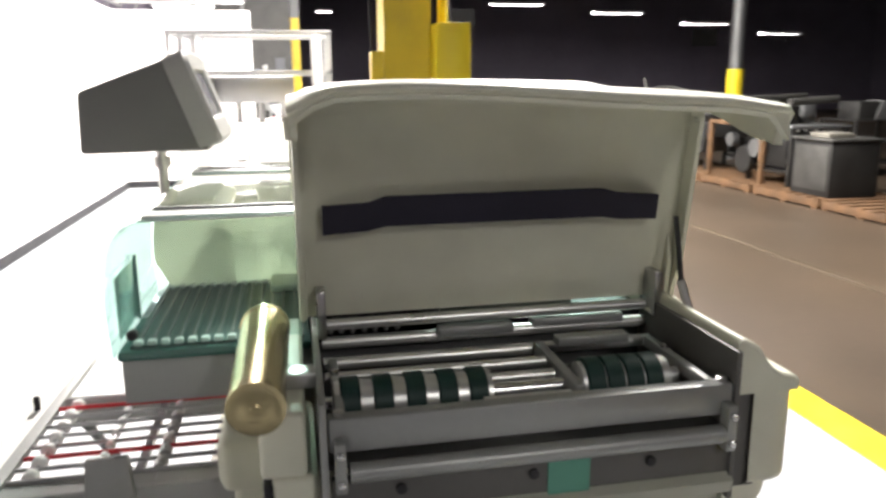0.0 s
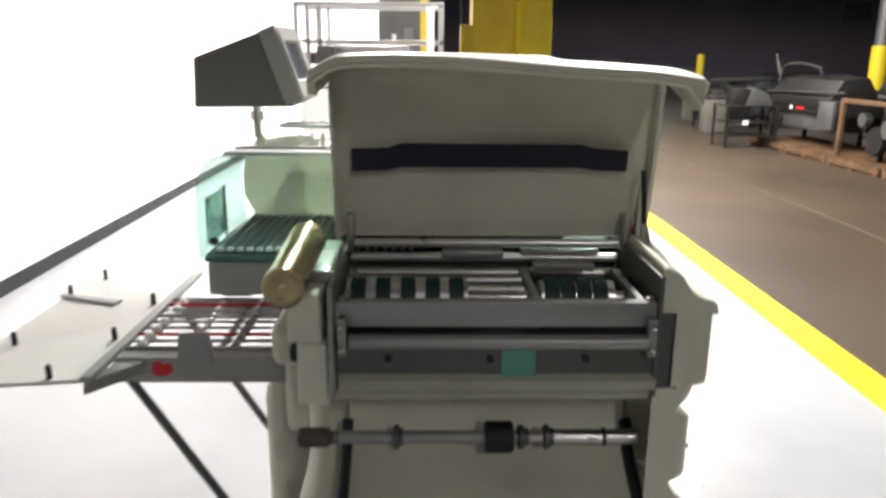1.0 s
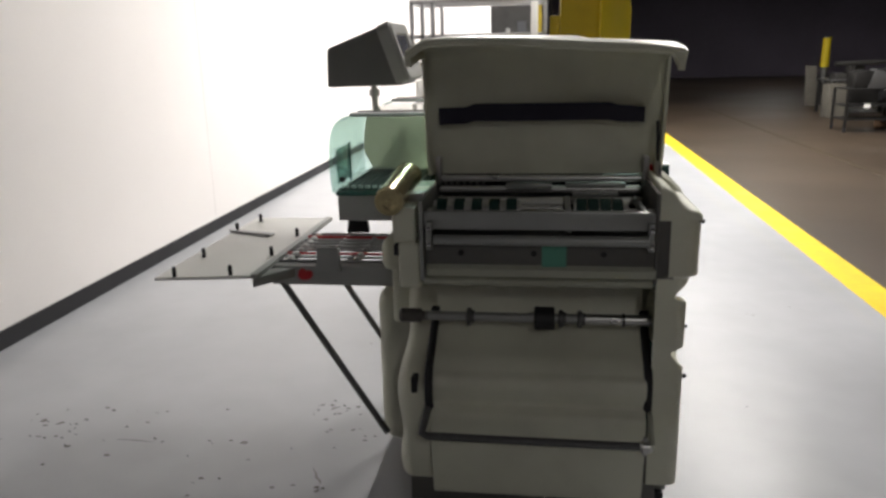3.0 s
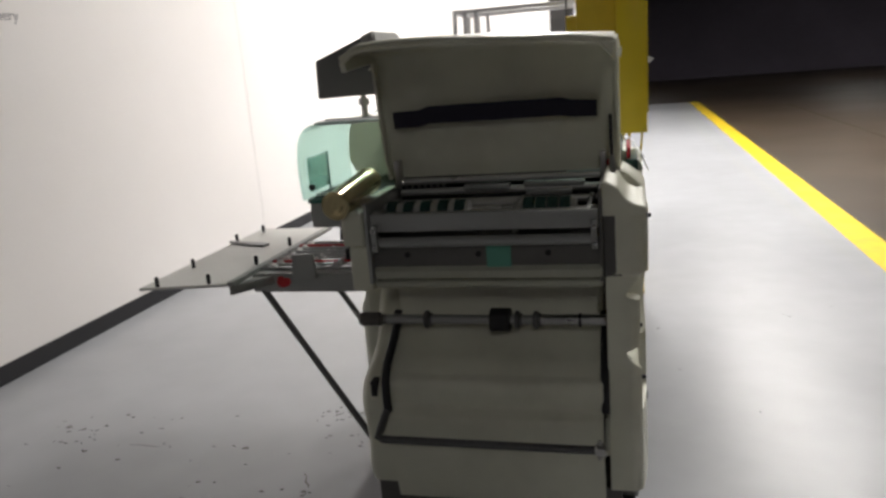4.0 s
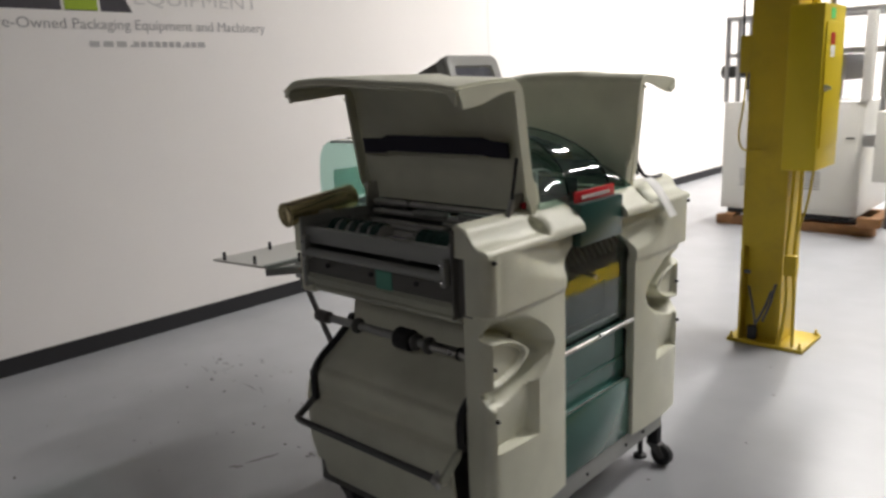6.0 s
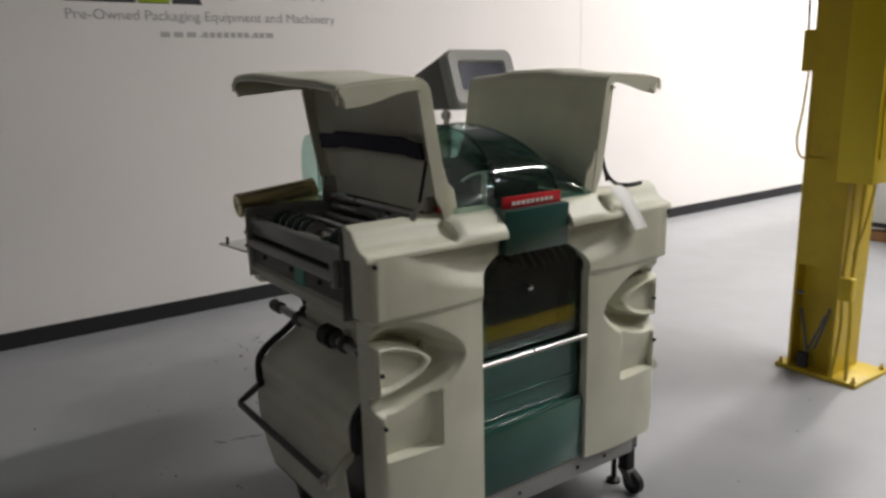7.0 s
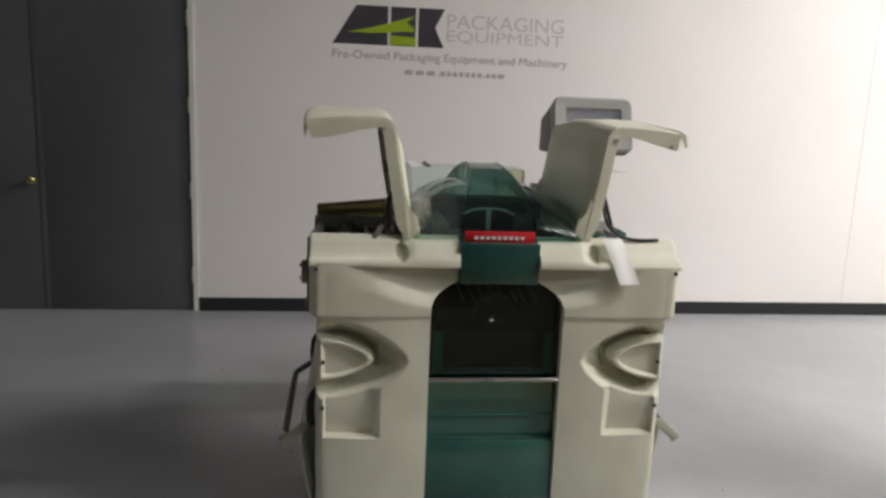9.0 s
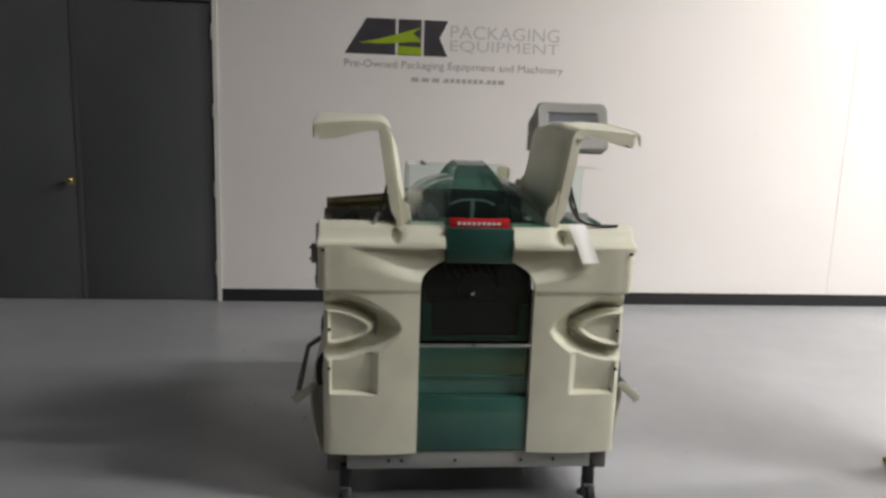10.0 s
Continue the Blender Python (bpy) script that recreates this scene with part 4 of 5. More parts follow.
for i in range(13):
    x = -0.618 + i * 0.0236
    part("bed_slat", B(x, x + 0.0045, -0.178, 0.205, 1.064, 1.071, 0.001), DARK_STEEL, bed, "dark metal conveyor slat")
    part("slat_tip", B(x - 0.003, x + 0.011, -0.192, -0.179, 1.064, 1.073, 0.001), WHITE_INK, bed, "pale slat tip")
    part("slat_tip", B(x - 0.003, x + 0.011, 0.206, 0.216, 1.064, 1.073, 0.001), WHITE_INK, bed, "pale slat tip")
cov = bent([Vector((x, 0, z)) for x, z in ((-0.648, 1.058), (-0.653, 1.13), (-0.651, 1.20), (-0.639, 1.258), (-0.609, 1.294), (-0.55, 1.306), (-0.42, 1.308), (-0.315, 1.308))], 4)
n_cov = len(cov) - 1
for y0, y1 in ((-0.236, 0.235), (0.44, 0.68)):
    part("cover", sheet(lambda u, v: Vector((cov[round(v * n_cov)].x, y0 + (y1 - y0) * u, cov[round(v * n_cov)].z)), 8, n_cov), COVER_TEAL, MACH, "curved pale teal clear cover")
    part("cover_edge", tube([Vector((c.x, y0 - 0.001, c.z)) for c in cov], 0.003, 8), COVER_TEAL, MACH)
    # White strip stands in for lamp glare on the clear top edge.
    part("cover_glare_strip", prism([(y0 - 0.003, 1.303), (y0 + 0.004, 1.3105), (y0 + 0.045, 1.3125), (y0 + 0.045, 1.3095), (y0 + 0.006, 1.3075), (y0, 1.301)], "x", -0.580, -0.312), WHITE_GLARE, MACH, "white strip painted as the glare along the cover's top edge")
    part("cover_back_strip", B(-0.570, -0.312, y0 + 0.070, y0 + 0.082, 1.309, 1.315, 0.001), DARK_STEEL, MACH, "dark strip across the cover's top")
part("cover_front", prism([(c.x + 0.002, c.z - 0.002) for c in cov] + [(-0.315, 1.060)], "y", -0.2345, -0.2325), COVER_TEAL, MACH, "pale teal clear front pane")
part("cover_end", prism([(c.x + 0.004, c.z - 0.003) for c in cov[4:]] + [(-0.315, 1.060), (-0.614, 1.060)], "y", 0.228, 0.233), FROST, MACH, "frosted pale end pane")
# Darker teal rectangle on the cover's side wall.
part("cover_rectangle", B(-0.6475, -0.6440, -0.178, -0.008, 1.075, 1.190, 0.001), DEEP_TEAL, MACH, "darker teal rectangle inside the cover")
part("cover_seam", B(-0.6490, -0.6430, -0.004, 0.0, 1.06, 1.195), TEAL_SOLID, MACH)
part("cover_knob", turned((-0.612, -0.236, 1.102), (0, -1, 0), [(-0.006, 0.009), (0.008, 0.010), (0.012, 0.007)], 16), BLACK, MACH, "black cover knob")
part("infeed_post", B(-0.50, -0.47, 0.30, 0.33, 1.058, 1.24, 0.004), GREY_PAINT, MACH, "grey post between the covers")
part("infeed_post", B(-0.56, -0.545, 0.34, 0.355, 1.058, 1.22, 0.004), DARK_STEEL, MACH, "dark post between the covers")

# control screen on its pole
pole = part("screen_pole", C((-0.652, 0.46, 0.99), (-0.652, 0.46, 1.365), 0.013, 16), STEEL, MACH, "steel pole")
part("pole_clamp", C((-0.652, 0.46, 1.325), (-0.652, 0.46, 1.352), 0.022, 18), STEEL, pole)
part("pole_foot", B(-0.69, -0.60, 0.42, 0.50, 0.955, 1.0), GREY_PAINT, pole)
prof = [(-0.836, 1.363), (-0.524, 1.368), (-0.603, 1.600), (-0.830, 1.515)]
mon = part("control_screen", prism(prof, "y", 0.415, 0.742, 0.010), MON_GREY, MACH, "grey control screen housing")
e0, e1 = Vector((-0.496, 0.580, 1.388)), Vector((-0.574, 0.580, 1.611))
up_, out_ = (e1 - e0).normalized(), Vector((0.210, 0, 0.076)).normalized()
mid_ = (e0 + e1) / 2
tall = (e1 - e0).length / 2


def on_face(y, v, d):
    return mid_ + Vector((0, y, 0)) + up_ * v + out_ * d


def outline(w, h, r, arch, n=8):
    pts = []
    for cx, cz, t0 in ((w - r, h - r, 0), (-w + r, h - r, 90), (-w + r, -h + r, 180), (w - r, -h + r, 270)):
        for k in range(n + 1):
            t = radians(t0 + 90 * k / n)
            y, z = cx + r * math.cos(t), cz + r * math.sin(t)
            pts.append((y, z + arch * (1 - (y / w) ** 2) * (1 if z > 0 else 0)))
    return pts


bm = bmesh.new()
rings = [(0.178, tall, 0.030, 0.012, -0.055), (0.180, tall + 0.002, 0.032, 0.012, -0.004), (0.172, tall - 0.008, 0.028, 0.012, 0.006), (0.130, 0.066, 0.014, 0.004, 0.003), (0.120, 0.058, 0.010, 0.003, -0.008)]
loops = [[bm.verts.new(on_face(y, v + (0.008 if k > 2 else 0), d)) for y, v in outline(w, h, r, arch)] for k, (w, h, r, arch, d) in enumerate(rings)]
for lo, hi in zip(loops, loops[1:]):
    for k in range(len(lo)):
        bm.faces.new((lo[k], lo[(k + 1) % len(lo)], hi[(k + 1) % len(lo)], hi[k]))
bm.faces.new(loops[0])
part("bezel", bm, BEZEL, mon, "silver grey screen bezel with an arched top")
bm = bmesh.new()
bm.faces.new([bm.verts.new(on_face(y, v + 0.008, -0.004)) for y, v in outline(0.121, 0.059, 0.010, 0.003)])
bmesh.ops.solidify(bm, geom=bm.faces[:], thickness=0.003)
part("screen", bm, SCREEN, mon, "lavender glass screen, pale reflection put into its colour")

# roller tray and side table at the back
part("tray_beam", B(-0.885, -0.40, -0.225, -0.205, 0.735, 0.800, 0.003), GREY_PAINT, MACH, "grey tray beam")
part("tray_beam", B(-0.885, -0.40, 0.235, 0.255, 0.735, 0.800, 0.003), GREY_PAINT, MACH, "grey tray beam")
part("tray_rail", prism([(-0.905, -0.36), (-0.880, -0.36), (-0.872, 0.50), (-0.897, 0.50)], "z", 0.796, 0.812, 0.002), BEZEL, MACH, "pale metal rail along the table's edge")
part("tray_wedge", prism([(-0.90, -0.36), (-0.872, -0.226), (-0.80, -0.226)], "z", 0.765, 0.795, 0.002), GREY_PAINT, MACH)
for i in range(9):
    y, red = 0.215 - i * 0.048, i in (1, 6)
    part("tray_rod", C((-0.875, y, 0.805), (-0.40, y, 0.805), 0.005, 10), RED if red else ALU, MACH, "red rod" if red else "dull metal rod")
for x, material, r, w in ((-0.842, WHITE_INK, 0.015, 0.020), (-0.722, WHITE_INK, 0.010, 0.016), (-0.605, ALU, 0.013, 0.03), (-0.478, DARK_STEEL, 0.015, 0.03)):
    axle = part("tray_axle", C((x, -0.20, 0.797), (x, 0.235, 0.797), 0.005, 8), ALU, MACH)
    for k in range(7):
        y = 0.19 - k * 0.055
        part("tray_wheel", turned((x, y - w / 2, 0.800), (0, 1, 0), [(0, r * 0.8), (w * 0.2, r), (w * 0.8, r), (w, r * 0.8)], 16), material, axle, "white tray wheel" if material == WHITE_INK else "dull tray wheel")
part("tray_flange", B(-0.88, -0.40, -0.222, -0.150, 0.796, 0.801), BEZEL, MACH, "pale beam flange")
part("tray_slat", B(-0.66, -0.645, -0.205, 0.235, 0.770, 0.782), ALU, MACH)
part("tray_clip", prism([(-0.722, 0.788), (-0.714, 0.872), (-0.642, 0.872), (-0.634, 0.788)], "y", -0.245, -0.227, 0.003), GREY_PAINT, MACH, "grey clip plate on the beam")
part("tray_clip", prism([(-0.745, 0.80), (-0.735, 0.875), (-0.665, 0.875), (-0.655, 0.80)], "y", 0.26, 0.29, 0.004), BLACK, MACH, "black clip")
part("red_tape", prism([(-0.792, 0.768), (-0.788, 0.788), (-0.776, 0.794), (-0.764, 0.790), (-0.760, 0.785), (-0.752, 0.788), (-0.742, 0.784), (-0.738, 0.770), (-0.748, 0.758), (-0.768, 0.752), (-0.786, 0.756)], "y", -0.2268, -0.2252), RED, MACH, "torn red tape patch")
table = [(-1.213, -0.405), (-0.905, -0.362), (-0.897, 0.50), (-1.213, 0.50)]
tab = part("side_table", prism(table, "z", 0.796, 0.806, 0.002), CABINET_WHITE, MACH, "thin white side table")
for x, y in ((-1.153, -0.385), (-0.975, -0.355), (-0.922, -0.115), (-0.922, 0.17), (-1.165, 0.42), (-1.16, -0.15), (-1.2, 0.25)):
    part("peg", turned((x, y, 0.806), (0, 0, 1), [(0, 0.007), (0.03, 0.007), (0.034, 0.004)], 10), BLACK, tab, "black peg")
part("table_bracket", prism([(-1.237, 0.25), (-1.02, 0.19), (-1.03, 0.15), (-1.22, 0.22)], "z", 0.807, 0.815, 0.002), ALU, tab, "loose metal bracket")
for y in (-0.215, 0.245):
    part("tray_brace", C((-0.850, y, 0.740), (-0.506, y, 0.185), 0.012, 12), DARK_STEEL, MACH, "dark diagonal brace")

# tag and cable over the operator's rail
part("paper_tag", sheet(lambda u, v: Vector((0.388 + 0.085 * v ** 0.6 + 0.003 * math.sin(5 * u + v), 0.332 + 0.066 * u + 0.048 * v, 1.148 - 0.142 * max(0, v - 0.06))), 6, 16, 0.001), PAPER, MACH, "white paper tag hanging over the rail")
part("cable", tube(bent([(0.355, 0.345, 1.26), (0.36, 0.36, 1.20), (0.365, 0.40, 1.155), (0.37, 0.46, 1.142), (0.36, 0.54, 1.140)]), 0.006), BLACK, MACH, "black cable")

# ---- yellow column with its electrical cabinet ----
COL = thing("steel_column", (0.28, 2.12, 0), "yellow painted steel building column on a base plate", "column")
part("base_plate", B(0.115, 0.52, 1.965, 2.29, 0, 0.022, 0.003), COLUMN_YELLOW, COL, "yellow base plate")
part("flange", B(0.165, 0.180, 1.99, 2.25, 0.022, TOP), COLUMN_YELLOW, COL)
part("flange", B(0.372, 0.387, 1.99, 2.25, 0.022, TOP), COLUMN_YELLOW, COL)
part("web", B(0.180, 0.372, 2.06, 2.072, 0.022, TOP), COLUMN_YELLOW, COL)
part("cover_plate", B(0.180, 0.372, 1.992, 2.004, 0.55, TOP), COLUMN_YELLOW, COL, "yellow plate over the column's front")
for x in (0.135, 0.50):
    for y in (1.985, 2.27):
        part("anchor_bolt", turned((x, y, 0.022), (0, 0, 1), [(0, 0.012), (0.012, 0.012), (0.013, 0.006), (0.03, 0.006)], 8), COLUMN_YELLOW, COL)
part("clip", B(0.190, 0.225, 1.978, 1.990, 0.40, 0.42, 0.003), DARK_STEEL, COL)
for a, b in (((0.215, 1.99, 0.33), (0.265, 1.985, 0.10)), ((0.34, 1.985, 0.32), (0.255, 1.985, 0.10)), ((0.36, 1.983, 0.36), (0.30, 1.983, 0.14))):
    part("loose_cord", tube(bent([a, tuple((Vector(a) + Vector(b)) / 2 + Vector((0.01, -0.015, 0))), b]), 0.007, 8), DARK_STEEL, COL, "dark loose cord")
part("old_outlet", B(0.225, 0.275, 1.965, 1.99, 0.03, 0.11, 0.006), BLACK, COL, "dark cable stub box")

CAB = thing("electrical_cabinet", (0.45, 2.08, 0.99), "yellow electrical cabinet fixed to the column", "electrical cabinet")
part("body", B(0.389, 0.548, 1.860, 2.200, 0.99, 1.785, 0.004), BOX_YELLOW, CAB)
part("door", B(0.549, 0.556, 1.885, 2.175, 1.10, 1.70, 0.003), BOX_YELLOW, CAB, "yellow cabinet door")
part("latch", turned((0.556, 1.905, 1.39), (1, 0, 0), [(0, 0.016), (0.012, 0.016), (0.014, 0.008), (0.03, 0.008)], 16), STEEL, CAB, "steel latch")
part("warning_label", B(0.5563, 0.5575, 1.95, 2.02, 1.595, 1.65), RED, CAB, "dark red warning label")
part("warning_label", B(0.5563, 0.5575, 1.95, 2.02, 1.535, 1.590), PAPER, CAB, "white label")
part("green_sticker", B(0.5485, 0.5495, 1.955, 2.025, 1.715, 1.765), GREEN_TAG, CAB, "bright green sticker")
part("conduit_entry", C((0.45, 2.05, 1.785), (0.45, 2.05, TOP - 0.1), 0.02, 14), BOX_YELLOW, CAB, "yellow conduit rising from the top")
part("conduit_entry", C((0.50, 2.15, 1.785), (0.50, 2.15, TOP - 0.1), 0.014, 14), STEEL, CAB, "bare conduit rising from the top")
for i, (x, y) in enumerate(((0.415, 1.99), (0.448, 2.01))):
    pts = bent([(x, y, 0.99), (x - 0.004, y, 0.75), (x - 0.012, y - 0.005, 0.50), (x + 0.0, y - 0.004, 0.30), (x + 0.015 * (i - 0.6), y - 0.01, 0.12), (x + 0.03 * (i - 0.6), y - 0.02, 0.024)], 6)
    part("conduit", tube(pts, 0.009, 12), COLUMN_YELLOW, CAB, "yellow conduit down the column")
part("conduit_box", B(0.40, 0.465, 1.955, 1.999, 0.42, 0.53, 0.005), COLUMN_YELLOW, CAB, "yellow junction box on the conduits")
part("drop_cable", tube(bent([(0.52, 1.95, 0.99), (0.50, 1.94, 0.80), (0.46, 1.94, 0.65)]), 0.006), COLUMN_YELLOW, CAB)
OUT = thing("outlet_box", (0.13, 2.1, 1.47), "yellow outlet box on the column's side with a hanging cord", "outlet box")
part("body", B(0.105, 0.164, 2.00, 2.09, 1.475, 1.665, 0.004), COLUMN_YELLOW, OUT)
part("cord", tube(bent([(0.11, 2.03, 1.665), (0.105, 2.03, 1.9), (0.115, 2.03, 2.3), (0.13, 2.03, TOP - 0.05)]), 0.006), BLACK, OUT, "black cord from above")
part("cord", tube(bent([(0.145, 2.0, 1.475), (0.14, 1.985, 1.30), (0.125, 1.98, 1.16), (0.15, 1.978, 1.08), (0.22, 1.98, 1.07), (0.26, 1.99, 1.072)]), 0.005), COLUMN_YELLOW, OUT, "hanging cord")

for ob in (COL, CAB, OUT):
    ob.location += Vector((-0.045, 0.03, 0))

# ---- white form-and-fill machine behind the column ----
WM = thing("white_machine", (-0.5, 5.7, 0), "white packaging machine with a metal frame standing on timber skids", "packing machine")
for y in (5.25, 6.15):
    part("skid", B(-1.25, 0.16, y, y + 0.1, 0, 0.09, 0.004), WOOD, WM, "timber skid")
for x in (-1.15, -0.6, 0.05):
    part("skid_board", B(x, x + 0.1, 5.15, 6.35, 0.09, 0.12, 0.003), WOOD, WM, "timber board")
part("cabinet", B(-1.20, 0.02, 5.22, 6.25, 0.17, 1.185, 0.008), CABINET_WHITE, WM, "white cabinet body")
part("plinth", B(-1.15, -0.05, 5.27, 6.2, 0.12, 0.17), BLACK, WM)
for x0, x1 in ((-1.17, -0.62), (-0.60, -0.02)):
    d = part("cabinet_door", B(x0, x1, 5.208, 5.219, 0.22, 1.14, 0.003), CABINET_WHITE, WM)
    part("handle", B(x1 - 0.09, x1 - 0.02, 5.198, 5.207, 0.86, 0.875, 0.002), DARK_STEEL, d)
    for k in range(7):
        part("vent_slot", B(x0 + 0.15, x0 + 0.30, 5.2055, 5.2075, 0.40 + k * 0.025, 0.408 + k * 0.025), DARK_STEEL, d)
ctl = part("control_box", B(0.17, 0.34, 4.95, 5.21, 0.53, 1.11, 0.006), CABINET_WHITE, WM, "white control box")
part("control_arm", B(0.021, 0.20, 5.211, 5.30, 0.80, 0.90), ALU, ctl)
part("control_stand", C((0.29, 5.1, 0.12), (0.29, 5.1, 0.56), 0.03, 16), DARK_STEEL, ctl)
part("hose", tube(bent([(0.34, 5.0, 0.56), (0.39, 4.98, 0.42), (0.35, 5.02, 0.33), (0.29, 5.05, 0.42)]), 0.012), DARK_STEEL, ctl)
part("cross_timber", B(0.06, 0.24, 5.05, 5.15, 0.12, 0.20, 0.004), WOOD, WM, "timber block")
for x in (-1.24, -1.13, -1.02, 0.0, 0.12):
    for y in (5.35, 6.05):
        part("frame_post", B(x - 0.02, x + 0.02, y - 0.02, y + 0.02, 1.185 if x < 0.1 else 0.9, 1.96, 0.003), ALU, WM)
for y in (5.35, 6.05):
    for z in (1.96, 1.62):
        part("frame_beam", B(-1.26, 0.14, y - 0.02, y + 0.02, z - 0.02, z + 0.02, 0.003), ALU, WM)
for x in (-1.24, 0.12):
    part("frame_beam", B(x - 0.02, x + 0.02, 5.37, 6.03, 1.94, 1.98, 0.003), ALU, WM)
part("machine_head", B(-1.05, -0.2, 5.40, 6.0, 1.36, 1.59, 0.01), ALU, WM, "grey metal forming head")
part("motor", C((-1.3, 5.4, 1.47), (-1.0, 5.4, 1.47), 0.06, 20), MACHINE_GREY, WM, "grey motor")
part("motor_box", B(-1.05, -0.88, 5.3, 5.5, 1.30, 1.58, 0.006), MACHINE_GREY, WM)
for i in range(4):
    part("feed_tube", C((-0.9 + i * 0.2, 5.6, 1.185), (-0.9 + i * 0.2, 5.6, 1.36), 0.03, 14), ALU, WM)
part("upright", B(-0.02, 0.05, 5.2, 5.3, 1.185, 1.93, 0.004), CABINET_WHITE, WM, "white upright")
WM.location.x -= 0.09

# ---- far end of the aisle ----
setting("wall_recess", B(-3.0, -0.25, 16.0, 16.2, 0, 4.0), MACHINE_GREY, "grey far wall behind the aisle", "wall")
dr = tagged(thing("door_2", (-0.35, 15.98, 0), "narrow dark doorway in the far wall", "door"), kind="structure")
part("door_leaf", B(-0.62, -0.42, 15.95, 15.995, 0, 2.1), DOOR_GREY, dr)
PB = thing("notice_board", (-1.0, 15.98, 1.2), "blue and white notice board on the far grey wall", "notice board")
part("panel", B(-1.12, -0.93, 15.96, 15.985, 1.25, 1.85, 0.003), BOARD_BLUE, PB, "dark blue panel")
part("panel", B(-0.90, -0.80, 15.96, 15.985, 0.95, 1.95, 0.003), BEZEL, PB, "pale narrow panel")
FC = thing("steel_column", (-0.18, 16.6, 0), "slim yellow column far down the aisle on a dark base", "column")
part("shaft", B(-0.30, -0.06, 16.5, 16.7, 0.05, 3.0), COLUMN_YELLOW, FC)
# Shaft turns dark from 3 m up.
part("shaft", B(-0.30, -0.06, 16.5, 16.7, 3.0, TOP), DARK_STEEL, FC, "dark upper shaft")
part("base_plate", B(-0.40, 0.06, 16.4, 16.8, 0, 0.05), BLACK, FC)
solid("bucket", turned((-0.60, 13.7, 0), (0, 0, 1), [(0, 0.13), (0.36, 0.17), (0.37, 0.16)], 20), ORANGE, "orange plastic bucket on the floor", "bucket")
ex = thing("fire_extinguisher", (-0.60, 10.62, 0.0), "red fire extinguisher on a stand beside the end wall", "fire extinguisher")
part("cylinder", turned((-0.60, 10.60, 0.60), (0, 0, 1), [(0, 0.05), (0.02, 0.062), (0.34, 0.062), (0.40, 0.035), (0.43, 0.025)], 18), RED, ex)
part("valve", B(-0.63, -0.57, 10.57, 10.63, 1.03, 1.08), BLACK, ex)
part("hose", tube(bent([(-0.57, 10.60, 1.05), (-0.50, 10.58, 1.0), (-0.50, 10.57, 0.8), (-0.51, 10.57, 0.66)]), 0.012), BLACK, ex)
part("stand", B(-0.70, -0.50, 10.52, 10.72, 0, 0.03), DARK_STEEL, ex)
part("stand", B(-0.62, -0.58, 10.69, 10.71, 0.03, 1.0), DARK_STEEL, ex)
part("stand", B(-0.68, -0.52, 10.53, 10.69, 0.57, 0.60), DARK_STEEL, ex)
WT = thing("work_bench", (-0.6, 14.9, 0), "dark steel work bench at the aisle's end", "bench")
part("benchtop", B(-1.0, -0.28, 14.5, 15.4, 0.62, 0.66, 0.004), DARK_STEEL, WT)
for x in (-0.97, -0.35):
    for y in (14.54, 15.32):
        part("leg", B(x, x + 0.05, y, y + 0.05, 0, 0.62), BLACK, WT)
part("shelf", B(-0.96, -0.31, 14.56, 15.34, 0.18, 0.21), BLACK, WT)
part("modesty_panel", B(-0.96, -0.31, 15.30, 15.32, 0.21, 0.62), BLACK, WT)
solid("carton", prism([(-0.80, 0.66), (-0.36, 0.66), (-0.34, 0.88), (-0.74, 0.93)], "y", 14.55, 14.95, 0.006), CABINET_WHITE, "white carton lying on the dark bench", "carton")
solid("parts_bin", B(-0.78, -0.48, 15.0, 15.3, 0.66, 1.10, 0.01), ALU, "grey parts bin on the dark bench", "bin")


# ---- the warehouse side ----
def bollard_post(x, y, h0, h1, top, r):
    p = thing("warehouse_post", (x, y, 0), "dark round building post with a yellow guard sleeve", "post", "posts in the hall")
    part("post", C((x, y, 0), (x, y, top), r * 0.8, 18), DARK_STEEL, p)
    part("sleeve", C((x, y, h0), (x, y, h1), r, 18), BOX_YELLOW, p, "yellow guard sleeve")


bollard_post(8.2, 12.0, 0.95, 1.74, TOP, 0.155)
bollard_post(7.05, 18.0, 0.85, 1.57, 1.60, 0.10)


def pallet(x, y, turn, length=1.2, width=1.0):
    p = thing("pallet", (x, y, 0), "orange-brown wooden pallet on the concrete floor", "pallet", "pallets in the hall")
    m = Matrix.Translation((x, y, 0)) @ Matrix.Rotation(radians(turn), 4, "Z")

    def put(bm):
        bmesh.ops.transform(bm, matrix=m, verts=bm.verts)
        return bm

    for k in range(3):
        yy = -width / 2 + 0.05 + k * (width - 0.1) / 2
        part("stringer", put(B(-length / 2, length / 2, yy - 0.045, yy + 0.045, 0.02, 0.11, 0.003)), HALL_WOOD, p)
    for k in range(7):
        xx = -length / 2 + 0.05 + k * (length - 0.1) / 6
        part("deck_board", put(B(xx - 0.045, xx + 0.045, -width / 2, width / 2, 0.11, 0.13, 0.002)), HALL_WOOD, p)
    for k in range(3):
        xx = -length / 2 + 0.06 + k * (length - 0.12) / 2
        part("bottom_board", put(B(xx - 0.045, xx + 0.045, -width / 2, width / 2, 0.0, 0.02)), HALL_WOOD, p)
    return p


for y, turn in ((4.2, 91), (5.55, 89), (6.92, 90.5), (8.3, 89.5), (9.66, 91), (11.0, 90)):
    pallet(6.36, y, turn, 1.3, 1.1)


